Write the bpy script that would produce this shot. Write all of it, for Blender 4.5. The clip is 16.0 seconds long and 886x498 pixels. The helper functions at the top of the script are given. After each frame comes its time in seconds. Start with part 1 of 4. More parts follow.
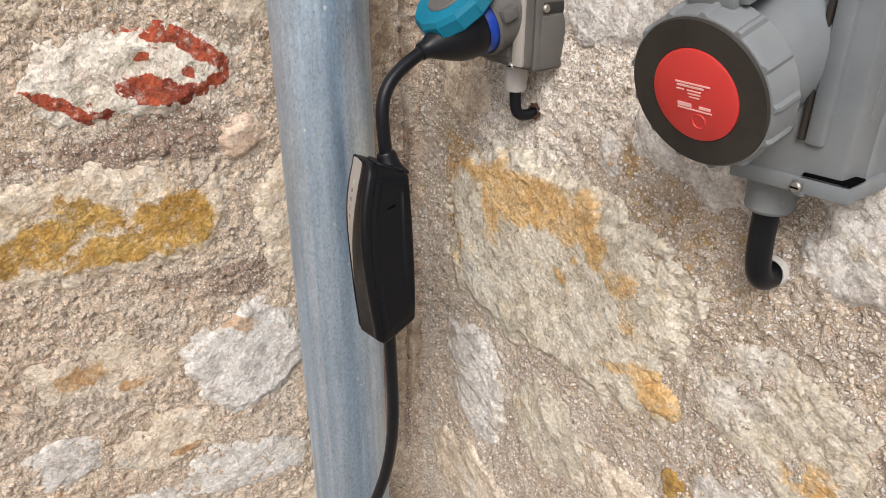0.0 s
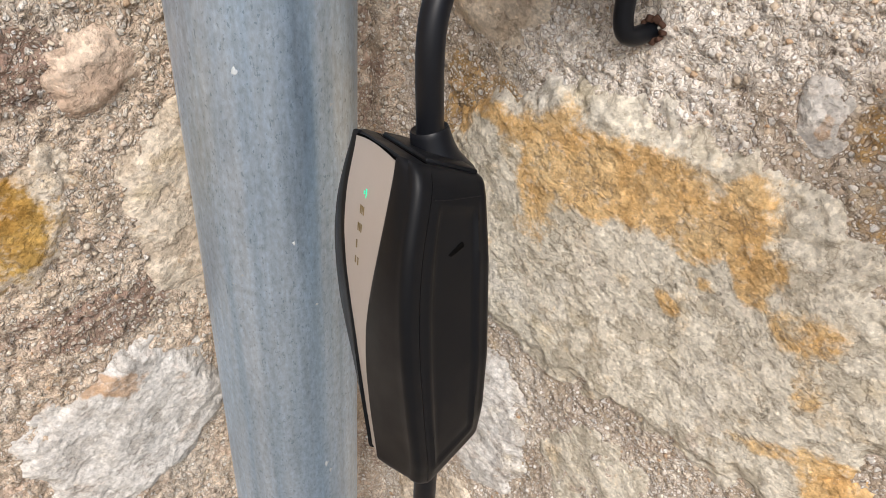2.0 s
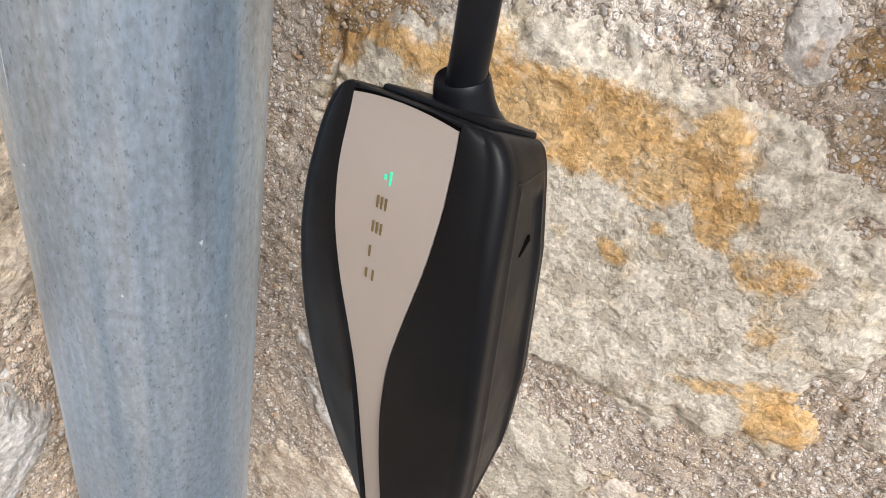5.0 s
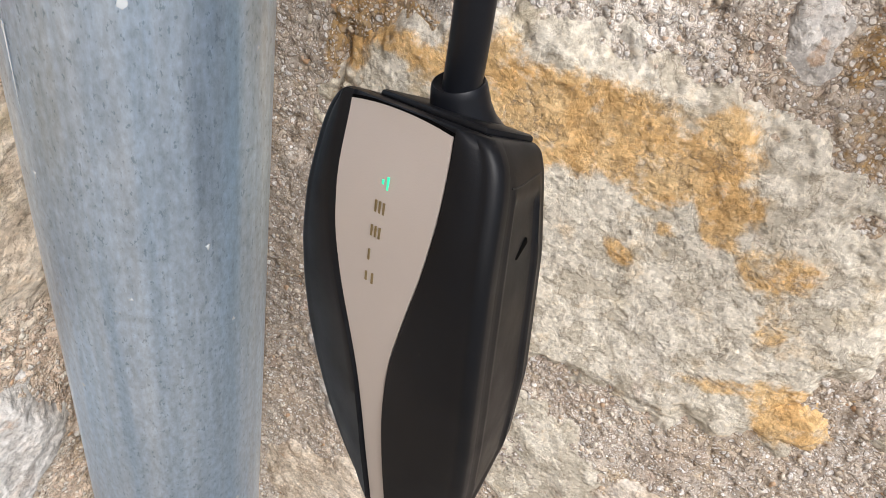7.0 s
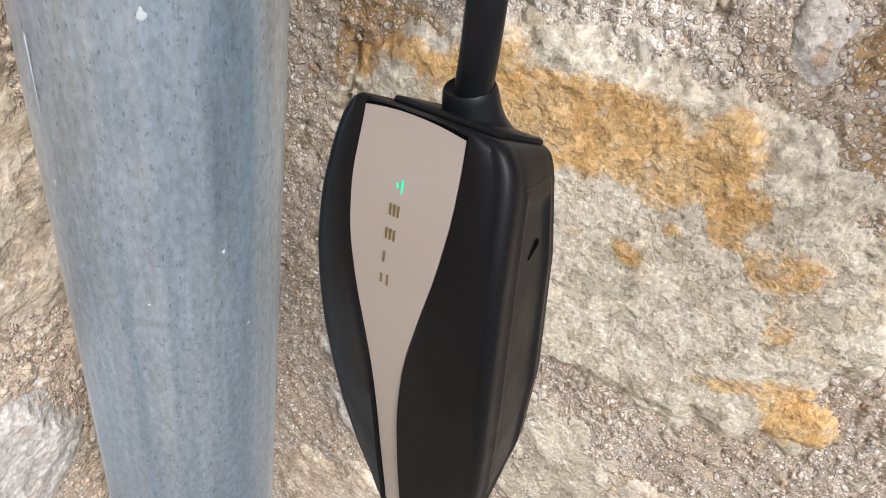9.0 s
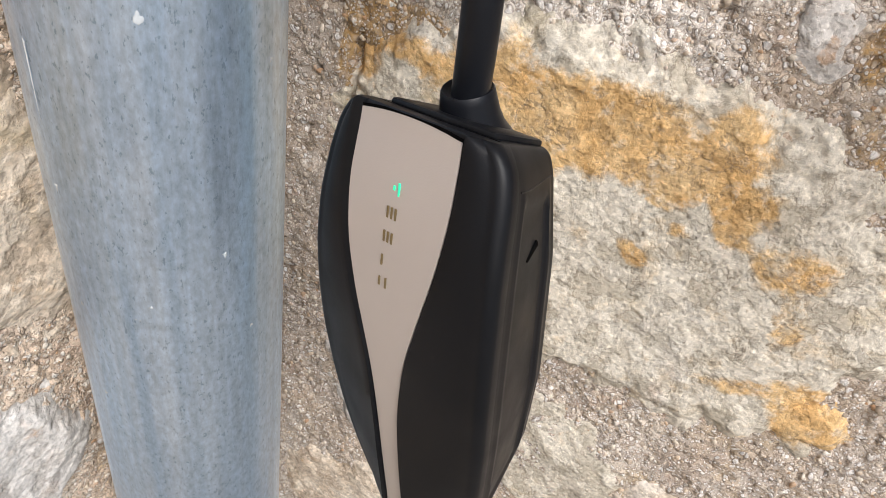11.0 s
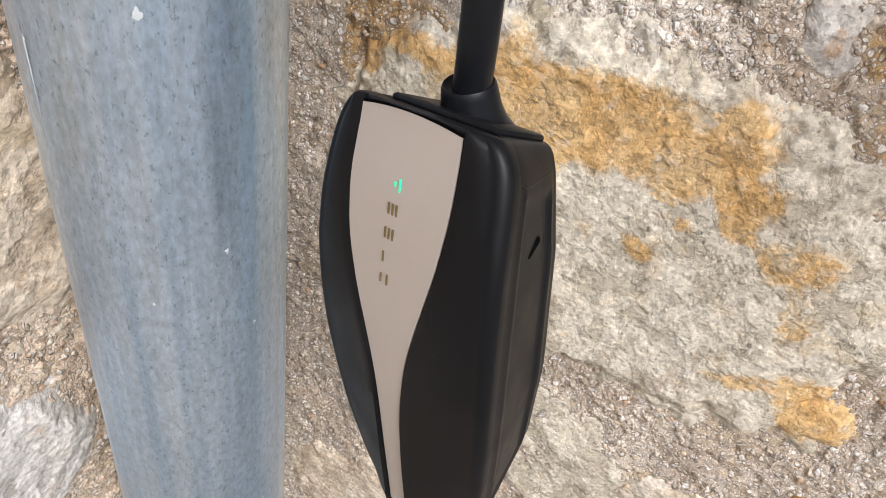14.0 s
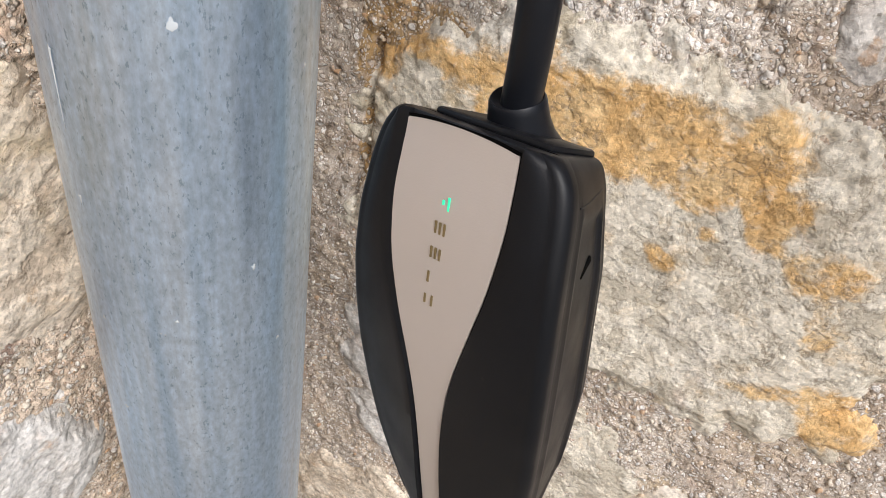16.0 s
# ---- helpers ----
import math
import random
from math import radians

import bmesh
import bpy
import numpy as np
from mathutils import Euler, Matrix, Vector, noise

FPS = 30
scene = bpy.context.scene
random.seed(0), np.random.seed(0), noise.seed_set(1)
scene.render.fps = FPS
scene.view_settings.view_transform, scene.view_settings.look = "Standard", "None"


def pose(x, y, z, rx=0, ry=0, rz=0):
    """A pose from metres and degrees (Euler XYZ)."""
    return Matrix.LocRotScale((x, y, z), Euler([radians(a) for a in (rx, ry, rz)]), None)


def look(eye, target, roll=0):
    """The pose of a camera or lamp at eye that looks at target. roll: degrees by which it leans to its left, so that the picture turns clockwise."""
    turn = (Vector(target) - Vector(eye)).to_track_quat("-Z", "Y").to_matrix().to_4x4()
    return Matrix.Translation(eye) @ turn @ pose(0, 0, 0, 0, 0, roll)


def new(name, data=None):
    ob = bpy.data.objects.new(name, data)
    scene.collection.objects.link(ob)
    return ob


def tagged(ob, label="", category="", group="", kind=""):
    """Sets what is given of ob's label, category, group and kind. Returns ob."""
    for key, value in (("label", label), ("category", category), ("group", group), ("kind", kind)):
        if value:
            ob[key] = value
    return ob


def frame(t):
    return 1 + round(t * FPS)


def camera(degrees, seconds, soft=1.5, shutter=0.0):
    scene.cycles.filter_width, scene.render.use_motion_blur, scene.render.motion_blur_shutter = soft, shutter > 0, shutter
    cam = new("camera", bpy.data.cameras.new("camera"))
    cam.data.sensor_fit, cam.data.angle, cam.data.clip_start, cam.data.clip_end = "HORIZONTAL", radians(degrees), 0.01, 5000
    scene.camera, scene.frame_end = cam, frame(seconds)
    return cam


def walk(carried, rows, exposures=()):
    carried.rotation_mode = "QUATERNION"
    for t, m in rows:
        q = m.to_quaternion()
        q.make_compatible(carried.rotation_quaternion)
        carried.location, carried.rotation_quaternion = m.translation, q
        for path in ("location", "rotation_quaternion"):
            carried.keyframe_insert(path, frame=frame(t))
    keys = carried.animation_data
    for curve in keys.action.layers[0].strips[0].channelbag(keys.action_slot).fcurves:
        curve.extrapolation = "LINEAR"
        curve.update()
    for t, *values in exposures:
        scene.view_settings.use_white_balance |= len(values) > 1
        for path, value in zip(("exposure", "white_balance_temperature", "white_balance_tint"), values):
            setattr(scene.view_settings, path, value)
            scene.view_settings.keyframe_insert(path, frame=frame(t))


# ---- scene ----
cam = camera(63.1, 16.0, soft=0.9)
PATH = [
    (0, (0.021, -0.007, 1.558), (-0.022, 1.774, 0.649), -1.6),
    (0.5, (-0.055, 0.107, 1.556), (0.055, 1.861, 0.601), -1.4),
    (1, (-0.107, 0.198, 1.534), (0.163, 1.892, 0.505), 0.4),
    (1.5, (-0.101, 0.3, 1.498), (0.157, 1.959, 0.413), 2.2),
    (2, (-0.104, 0.363, 1.476), (0.236, 1.944, 0.3), 3.1),
    (2.5, (-0.15, 0.434, 1.455), (0.458, 1.875, 0.208), 6.9),
    (3, (-0.167, 0.474, 1.432), (0.624, 1.784, 0.143), 10.6),
    (3.5, (-0.175, 0.488, 1.423), (0.702, 1.746, 0.139), 12.2),
    (4, (-0.183, 0.492, 1.426), (0.745, 1.724, 0.153), 12.5),
    (4.5, (-0.184, 0.492, 1.427), (0.773, 1.705, 0.157), 13.3),
    (5, (-0.18, 0.491, 1.429), (0.785, 1.694, 0.156), 13.4),
    (7.5, (-0.176, 0.485, 1.434), (0.741, 1.716, 0.153), 11.6),
    (8, (-0.179, 0.483, 1.435), (0.738, 1.718, 0.157), 11.3),
    (8.5, (-0.182, 0.482, 1.435), (0.734, 1.722, 0.161), 11.2),
    (9, (-0.181, 0.484, 1.435), (0.735, 1.726, 0.162), 10.9),
    (11.5, (-0.175, 0.483, 1.436), (0.705, 1.741, 0.155), 9.7),
    (12, (-0.174, 0.481, 1.438), (0.697, 1.742, 0.153), 9.7),
    (12.5, (-0.174, 0.481, 1.438), (0.693, 1.742, 0.15), 9.8),
    (13, (-0.174, 0.482, 1.437), (0.69, 1.743, 0.147), 9.4),
    (13.5, (-0.173, 0.482, 1.436), (0.694, 1.74, 0.145), 9.4),
    (14, (-0.174, 0.484, 1.435), (0.696, 1.739, 0.144), 9.4),
    (14.5, (-0.176, 0.487, 1.435), (0.699, 1.74, 0.146), 9.6),
    (15, (-0.179, 0.492, 1.434), (0.698, 1.739, 0.139), 9.9),
    (15.5, (-0.183, 0.498, 1.433), (0.698, 1.744, 0.14), 10.0),
    (16, (-0.185, 0.503, 1.432), (0.71, 1.742, 0.142), 10.0),
]
LEVEL = Matrix(((0.99962, -0.0001, -0.02742, 0.03293), (-0.0001, 0.99997, -0.0074, 0.00889), (0.02742, 0.0074, 0.9996, -0.00181), (0, 0, 0, 1)))
walk(cam, [(t, LEVEL @ look(eye, target, roll)) for t, eye, target, roll in PATH], [(0.0, -0.08, 6600, 10), (1.8, -0.08, 6600, 10), (3.2, 0.03, 6340, 10), (16.0, 0.03, 6340, 10)])

# ---- light ----
world = bpy.data.worlds.new("overcast_sky")
world.use_nodes = True
scene.world = world
wn = world.node_tree.nodes
wl = world.node_tree.links
sky = wn.new("ShaderNodeTexSky")
sky.sky_type = "NISHITA"
sky.sun_disc = False
sky.sun_elevation = radians(46)
sky.sun_rotation = radians(200)
sky.dust_density = 3.0
hazy = wn.new("ShaderNodeHueSaturation")
hazy.inputs["Saturation"].default_value = 1.1
wl.new(sky.outputs[0], hazy.inputs["Color"])
wl.new(hazy.outputs[0], wn["Background"].inputs["Color"])
wn["Background"].inputs["Strength"].default_value = 0.15

sun = new("sun", bpy.data.lights.new("sun", "SUN"))
sun.data.energy = 2.8
sun.data.angle = radians(28)
sun.data.color = (1.0, 0.985, 0.975)
sun.matrix_world = look((-0.30, -1.9, 3.75), (0.0, 0.8, 1.1))


# ---- materials ----
class Nodes:
    """A short way to write node trees."""

    def __init__(self, name):
        self.mat = bpy.data.materials.new(name)
        self.mat.use_nodes = True
        self.tree = self.mat.node_tree
        self.bsdf = self.tree.nodes["Principled BSDF"]
        self.where = self.tree.nodes.new("ShaderNodeTexCoord").outputs["Object"]

    def put(self, socket, value):
        if hasattr(value, "is_output"):
            self.tree.links.new(value, socket)
        elif isinstance(value, tuple) and len(value) == 3 and socket.type == "RGBA":
            socket.default_value = (*value, 1)
        else:
            socket.default_value = value

    def stretch(self, scale, turn=(0, 0, 0)):
        n = self.tree.nodes.new("ShaderNodeMapping")
        n.inputs["Scale"].default_value = scale
        n.inputs["Rotation"].default_value = turn
        self.put(n.inputs["Vector"], self.where)
        return n.outputs[0]

    def warped(self, at, scale, amount):
        n = self.tree.nodes.new("ShaderNodeTexNoise")
        self.put(n.inputs["Vector"], at)
        n.inputs["Scale"].default_value = scale
        n.inputs["Detail"].default_value = 3
        m = self.tree.nodes.new("ShaderNodeVectorMath")
        m.operation = "MULTIPLY_ADD"
        self.put(m.inputs[0], n.outputs["Color"])
        m.inputs[1].default_value = (amount, amount, amount)
        self.put(m.inputs[2], at)
        return m.outputs[0]

    def noise(self, scale, detail=4, rough=0.55, at=None, warp=0.0):
        n = self.tree.nodes.new("ShaderNodeTexNoise")
        self.put(n.inputs["Vector"], at or self.where)
        n.inputs["Scale"].default_value = scale
        n.inputs["Detail"].default_value = detail
        n.inputs["Roughness"].default_value = rough
        n.inputs["Distortion"].default_value = warp
        return n.outputs["Fac"]

    def cells(self, scale, out="Color", feature="F1", at=None):
        n = self.tree.nodes.new("ShaderNodeTexVoronoi")
        n.feature = feature
        self.put(n.inputs["Vector"], at or self.where)
        n.inputs["Scale"].default_value = scale
        return n.outputs[out]

    def ramp(self, fac, *stops):
        n = self.tree.nodes.new("ShaderNodeValToRGB")
        self.put(n.inputs[0], fac)
        while len(n.color_ramp.elements) < len(stops):
            n.color_ramp.elements.new(0.5)
        for e, (p, c) in zip(n.color_ramp.elements, stops):
            e.position = p
            e.color = (c, c, c, 1) if isinstance(c, (int, float)) else (*c, 1)
        return n.outputs[0]

    def mix(self, fac, a, b, how="MIX"):
        n = self.tree.nodes.new("ShaderNodeMix")
        n.data_type, n.blend_type = "RGBA", how
        self.put(n.inputs[0], fac)
        self.put(n.inputs[6], a)
        self.put(n.inputs[7], b)
        return n.outputs[2]

    def math(self, how, a, b=0.0):
        n = self.tree.nodes.new("ShaderNodeMath")
        n.operation = how
        self.put(n.inputs[0], a)
        self.put(n.inputs[1], b)
        return n.outputs[0]

    def red(self, colour, channel=0):
        n = self.tree.nodes.new("ShaderNodeSeparateColor")
        self.put(n.inputs[0], colour)
        return n.outputs[channel]

    def dot(self, a, b):
        n = self.tree.nodes.new("ShaderNodeVectorMath")
        n.operation = "DOT_PRODUCT"
        self.put(n.inputs[0], a)
        n.inputs[1].default_value = b
        return n.outputs["Value"]

    def attribute(self, name):
        n = self.tree.nodes.new("ShaderNodeAttribute")
        n.attribute_name = name
        return n.outputs["Fac"]

    def info(self, node, out):
        return self.tree.nodes.new(node).outputs[out]

    def bump(self, height, strength, distance):
        n = self.tree.nodes.new("ShaderNodeBump")
        n.inputs["Strength"].default_value = strength
        n.inputs["Distance"].default_value = distance
        self.put(n.inputs["Height"], height)
        self.put(self.bsdf.inputs["Normal"], n.outputs[0])

    def done(self, colour, rough=0.6, metal=0.0, spec=0.5):
        self.put(self.bsdf.inputs["Base Color"], colour)
        self.put(self.bsdf.inputs["Roughness"], rough)
        self.put(self.bsdf.inputs["Metallic"], metal)
        self.put(self.bsdf.inputs["Specular IOR Level"], spec)
        return self.mat


def rock(name, base, alt, vein, stain, stain_deep, grit=0.35, flake=(0.4, 0, 0.6), relief=1.0, crisp=0.15, ragged=2.6):
    """Weathered rough-broken sandstone with mineral stains from the mesh's 'stain' layer."""
    n = Nodes(name)
    slant = n.warped(n.stretch((1, 1, 1.12), flake), 30, 0.010)
    big = n.noise(13, 6, 0.6, slant, 0.3)
    mid = n.noise(52, 4, 0.55, slant)
    fine = n.noise(420, 3, 0.6)
    sheet = n.noise(46, 6, 0.58, slant)
    scale = n.noise(150, 5, 0.58, slant)
    crust = n.ramp(sheet, (0.42, 0), (0.53, 1))
    flakes = n.ramp(scale, (0.40, 0), (0.53, 1))
    col = n.mix(n.ramp(big, (0.36, 0), (0.62, 1)), base, alt)
    col = n.mix(n.math("MULTIPLY", crust, 0.55), col, vein)
    col = n.mix(n.math("MULTIPLY", n.ramp(n.noise(33, 5, 0.7), (0.56, 0), (0.70, 1)), 0.4), col, stain)
    for size, low, share, tint in ((7.5, 0.54, 0.7, (0.62, 0.59, 0.545)), (19, 0.58, 0.45, (0.55, 0.44, 0.26)), (27, 0.60, 0.4, (0.52, 0.39, 0.31)), (15, 0.60, 0.5, (0.38, 0.345, 0.28))):
        col = n.mix(n.math("MULTIPLY", n.ramp(n.noise(size, 6, 0.66, slant), (low, 0), (low + 0.12, 1)), share), col, tint)
    mark = n.math("ADD", n.attribute("stain"), n.math("MULTIPLY", n.math("SUBTRACT", n.noise(40, 7, 0.72, slant), 0.5), ragged))
    mark = n.math("MULTIPLY", n.ramp(mark, (0.46 - crisp, 0), (0.46 + crisp, 1)), n.ramp(n.noise(110, 5, 0.7), (0.26, 0.6), (0.42, 1.0)))
    tint = n.mix(n.ramp(n.noise(30, 6, 0.66), (0.38, 0), (0.62, 1)), stain, stain_deep)
    tint = n.mix(n.ramp(n.noise(85, 5, 0.7), (0.54, 0), (0.68, 0.5)), tint, vein)
    col = n.mix(mark, col, tint)
    col = n.mix(1.0, col, n.ramp(n.red(n.cells(420, at=slant)), (0.0, 1 - grit), (0.12, 1.0), (0.88, 1.0), (1.0, 1 + grit)), "MULTIPLY")
    col = n.mix(1.0, col, n.ramp(fine, (0.3, 0.86), (0.7, 1.14)), "MULTIPLY")
    # dirt and shade of the recesses between crust and flakes, painted in
    col = n.mix(1.0, col, n.ramp(crust, (0.0, 0.91), (1.0, 1.05)), "MULTIPLY")
    col = n.mix(1.0, col, n.ramp(flakes, (0.0, 0.88), (1.0, 1.05)), "MULTIPLY")
    col = n.mix(1.0, col, n.ramp(n.noise(250, 4, 0.6), (0.36, 0.86), (0.60, 1.10)), "MULTIPLY")
    # crevice edges and pits: their shade is painted dark brown
    rim = n.math("MULTIPLY", n.ramp(sheet, (0.42, 0), (0.44, 0.55), (0.46, 0)), n.ramp(n.noise(21, 3, 0.6), (0.44, 0), (0.56, 1)))
    col = n.mix(rim, col, (0.20, 0.155, 0.115))
    pits = n.ramp(n.noise(190, 4, 0.6, slant), (0.64, 0), (0.70, 0.55))
    col = n.mix(pits, col, (0.20, 0.165, 0.125))
    height = n.math("ADD", n.math("MULTIPLY", crust, 1.3), n.math("ADD", n.math("MULTIPLY", flakes, 0.75), n.math("MULTIPLY", fine, 0.30)))
    height = n.math("ADD", height, n.math("SUBTRACT", n.math("MULTIPLY", mid, 2.2), n.math("ADD", n.math("MULTIPLY", rim, 0.7), n.math("MULTIPLY", pits, 0.5))))
    n.bump(height, 0.52, 0.0015 * relief)
    return n.done(col, n.ramp(mid, (0.3, 0.84), (0.7, 0.97)), 0.0, 0.2)


def mortar_material(name, base, alt, pale, warm, stain, stain_deep, relief=0.62):
    """Old lime mortar with sharp sand, grit and lime lumps."""
    n = Nodes(name)
    here = n.warped(n.where, 70, 0.010)
    big = n.noise(10, 6, 0.62, None, 0.3)
    col = n.mix(n.ramp(big, (0.36, 0), (0.64, 1)), base, alt)
    col = n.mix(n.math("MULTIPLY", n.ramp(n.noise(24, 6, 0.7), (0.48, 0), (0.62, 1)), 0.9), col, warm)
    for scale, low, share, tint in ((9, 0.52, 0.7, (0.66, 0.60, 0.52)), (23, 0.56, 0.6, (0.55, 0.42, 0.25)), (31, 0.56, 0.55, (0.52, 0.365, 0.28)), (13, 0.55, 0.65, (0.36, 0.285, 0.215))):
        col = n.mix(n.math("MULTIPLY", n.ramp(n.noise(scale, 6, 0.68, here), (low, 0), (low + 0.12, 1)), share), col, tint)
    # the stain layer also carries the left wall's painted corner shade
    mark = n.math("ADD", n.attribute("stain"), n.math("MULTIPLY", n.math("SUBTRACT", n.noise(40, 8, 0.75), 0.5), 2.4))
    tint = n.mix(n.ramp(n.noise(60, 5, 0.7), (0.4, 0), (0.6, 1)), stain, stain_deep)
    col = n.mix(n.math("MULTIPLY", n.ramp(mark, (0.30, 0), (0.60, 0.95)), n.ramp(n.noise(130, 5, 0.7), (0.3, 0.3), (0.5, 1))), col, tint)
    lime = n.math("ADD", n.math("MULTIPLY", n.attribute("stain"), -1.0), n.math("MULTIPLY", n.math("SUBTRACT", n.noise(26, 6, 0.7), 0.5), 1.2))
    col = n.mix(n.ramp(lime, (0.25, 0), (0.75, 0.85)), col, (0.86, 0.79, 0.71))
    fine = n.noise(520, 3, 0.65)
    height = n.math("ADD", n.math("MULTIPLY", n.noise(95, 6, 0.66, here), 2.4), n.math("MULTIPLY", fine, 0.5))
    col = n.mix(1.0, col, n.ramp(n.noise(105, 5, 0.62, here), (0.34, 0.82), (0.60, 1.10)), "MULTIPLY")
    loose = n.ramp(n.noise(14, 4, 0.6), (0.36, 0.0), (0.60, 0.22))
    for scale, low, lift in ((520, 0.50, 0.35), (300, 0.50, 0.7), (185, 0.70, 1.1)):
        far, cell = n.cells(scale, "Distance", at=here), n.cells(scale, at=here)
        there = n.ramp(n.math("ADD", n.red(cell), loose), (low, 0), (low + 0.03, 1))
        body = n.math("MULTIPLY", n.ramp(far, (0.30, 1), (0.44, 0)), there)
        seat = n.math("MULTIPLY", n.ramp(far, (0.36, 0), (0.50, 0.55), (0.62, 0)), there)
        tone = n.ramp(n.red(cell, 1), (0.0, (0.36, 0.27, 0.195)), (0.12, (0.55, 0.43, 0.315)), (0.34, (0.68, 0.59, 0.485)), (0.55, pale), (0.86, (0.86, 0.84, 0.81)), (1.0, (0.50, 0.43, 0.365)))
        # shade in the gap round each grain, painted into the colour
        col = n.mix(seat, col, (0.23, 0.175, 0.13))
        col = n.mix(n.math("MULTIPLY", body, 0.7), col, tone)
        height = n.math("ADD", height, n.math("MULTIPLY", n.math("SUBTRACT", body, n.math("MULTIPLY", seat, 0.4)), lift))
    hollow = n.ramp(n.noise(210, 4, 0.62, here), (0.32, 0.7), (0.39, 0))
    # pits get their shade in the colour as well as in the relief
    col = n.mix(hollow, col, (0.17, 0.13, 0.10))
    col = n.mix(1.0, col, n.ramp(fine, (0.3, 0.78), (0.7, 1.2)), "MULTIPLY")
    n.bump(n.math("SUBTRACT", height, n.math("MULTIPLY", hollow, 0.9)), relief, 0.0022)
    return n.done(col, 0.97, 0.0, 0.06)


OCHRE, OCHRE_DEEP = (0.67, 0.475, 0.25), (0.57, 0.355, 0.15)
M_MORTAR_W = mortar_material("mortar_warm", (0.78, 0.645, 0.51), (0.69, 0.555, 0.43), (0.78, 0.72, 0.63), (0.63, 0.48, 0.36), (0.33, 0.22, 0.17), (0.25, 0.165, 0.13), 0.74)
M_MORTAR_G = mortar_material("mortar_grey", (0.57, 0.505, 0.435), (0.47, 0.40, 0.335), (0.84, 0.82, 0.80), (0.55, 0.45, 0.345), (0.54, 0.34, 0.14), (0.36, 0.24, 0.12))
M_RED = rock("red_white_stone", (0.70, 0.63, 0.53), (0.62, 0.54, 0.43), (0.75, 0.70, 0.62), (0.42, 0.092, 0.045), (0.24, 0.052, 0.032), 0.3, relief=1.6, crisp=0.05, ragged=3.2)
M_YELLOW = rock("yellow_stone", (0.68, 0.57, 0.445), (0.60, 0.48, 0.35), (0.66, 0.60, 0.51), (0.50, 0.325, 0.105), (0.39, 0.215, 0.052), 0.25, relief=1.6, crisp=0.20, ragged=3.0)
M_QUARTZ = rock("pale_grey_stone", (0.59, 0.555, 0.515), (0.52, 0.485, 0.44), (0.67, 0.645, 0.61), (0.52, 0.39, 0.29), (0.46, 0.31, 0.20), 0.2, (0.3, 0.5, 0.9), 0.8)
M_OCHRE = rock("ochre_stone", (0.575, 0.52, 0.42), (0.51, 0.455, 0.36), (0.65, 0.605, 0.52), OCHRE, OCHRE_DEEP, 0.25, (0.5, 0.2, -0.7), 1.1, 0.2, 2.2)
M_PALE = rock("pale_stone", (0.63, 0.595, 0.555), (0.56, 0.52, 0.48), (0.72, 0.70, 0.67), (0.52, 0.39, 0.29), (0.46, 0.31, 0.20), 0.2, (0.3, 0.5, 0.9), 1.0)
M_TAN = rock("tan_stone", (0.66, 0.555, 0.435), (0.56, 0.455, 0.345), (0.66, 0.59, 0.49), (0.50, 0.34, 0.19), (0.40, 0.23, 0.11), 0.25)
# brownish stone, darker than the tan one by the corner's painted shade
M_BROWN_SHADED = rock("brown_stone_corner_shade", (0.43, 0.335, 0.245), (0.35, 0.265, 0.19), (0.50, 0.41, 0.315), (0.44, 0.29, 0.15), (0.33, 0.20, 0.10), 0.25)
M_PINK = rock("pink_stone", (0.60, 0.45, 0.34), (0.50, 0.36, 0.265), (0.66, 0.54, 0.43), (0.42, 0.24, 0.16), (0.30, 0.18, 0.12), 0.25)


def pebble_material():
    n = Nodes("grit")
    pick = n.info("ShaderNodeNewGeometry", "Random Per Island")
    col = n.ramp(pick, (0.0, (0.30, 0.24, 0.18)), (0.2, (0.56, 0.47, 0.37)), (0.45, (0.68, 0.62, 0.53)), (0.7, (0.58, 0.49, 0.38)), (0.84, (0.46, 0.29, 0.17)), (0.93, (0.80, 0.77, 0.72)), (1.0, (0.42, 0.34, 0.26)))
    col = n.mix(1.0, col, n.ramp(n.noise(600, 4, 0.7), (0.3, 0.75), (0.7, 1.2)), "MULTIPLY")
    n.bump(n.noise(700, 4), 0.5, 0.001)
    return n.done(col, 0.92, 0, 0.1)


M_GRIT = pebble_material()


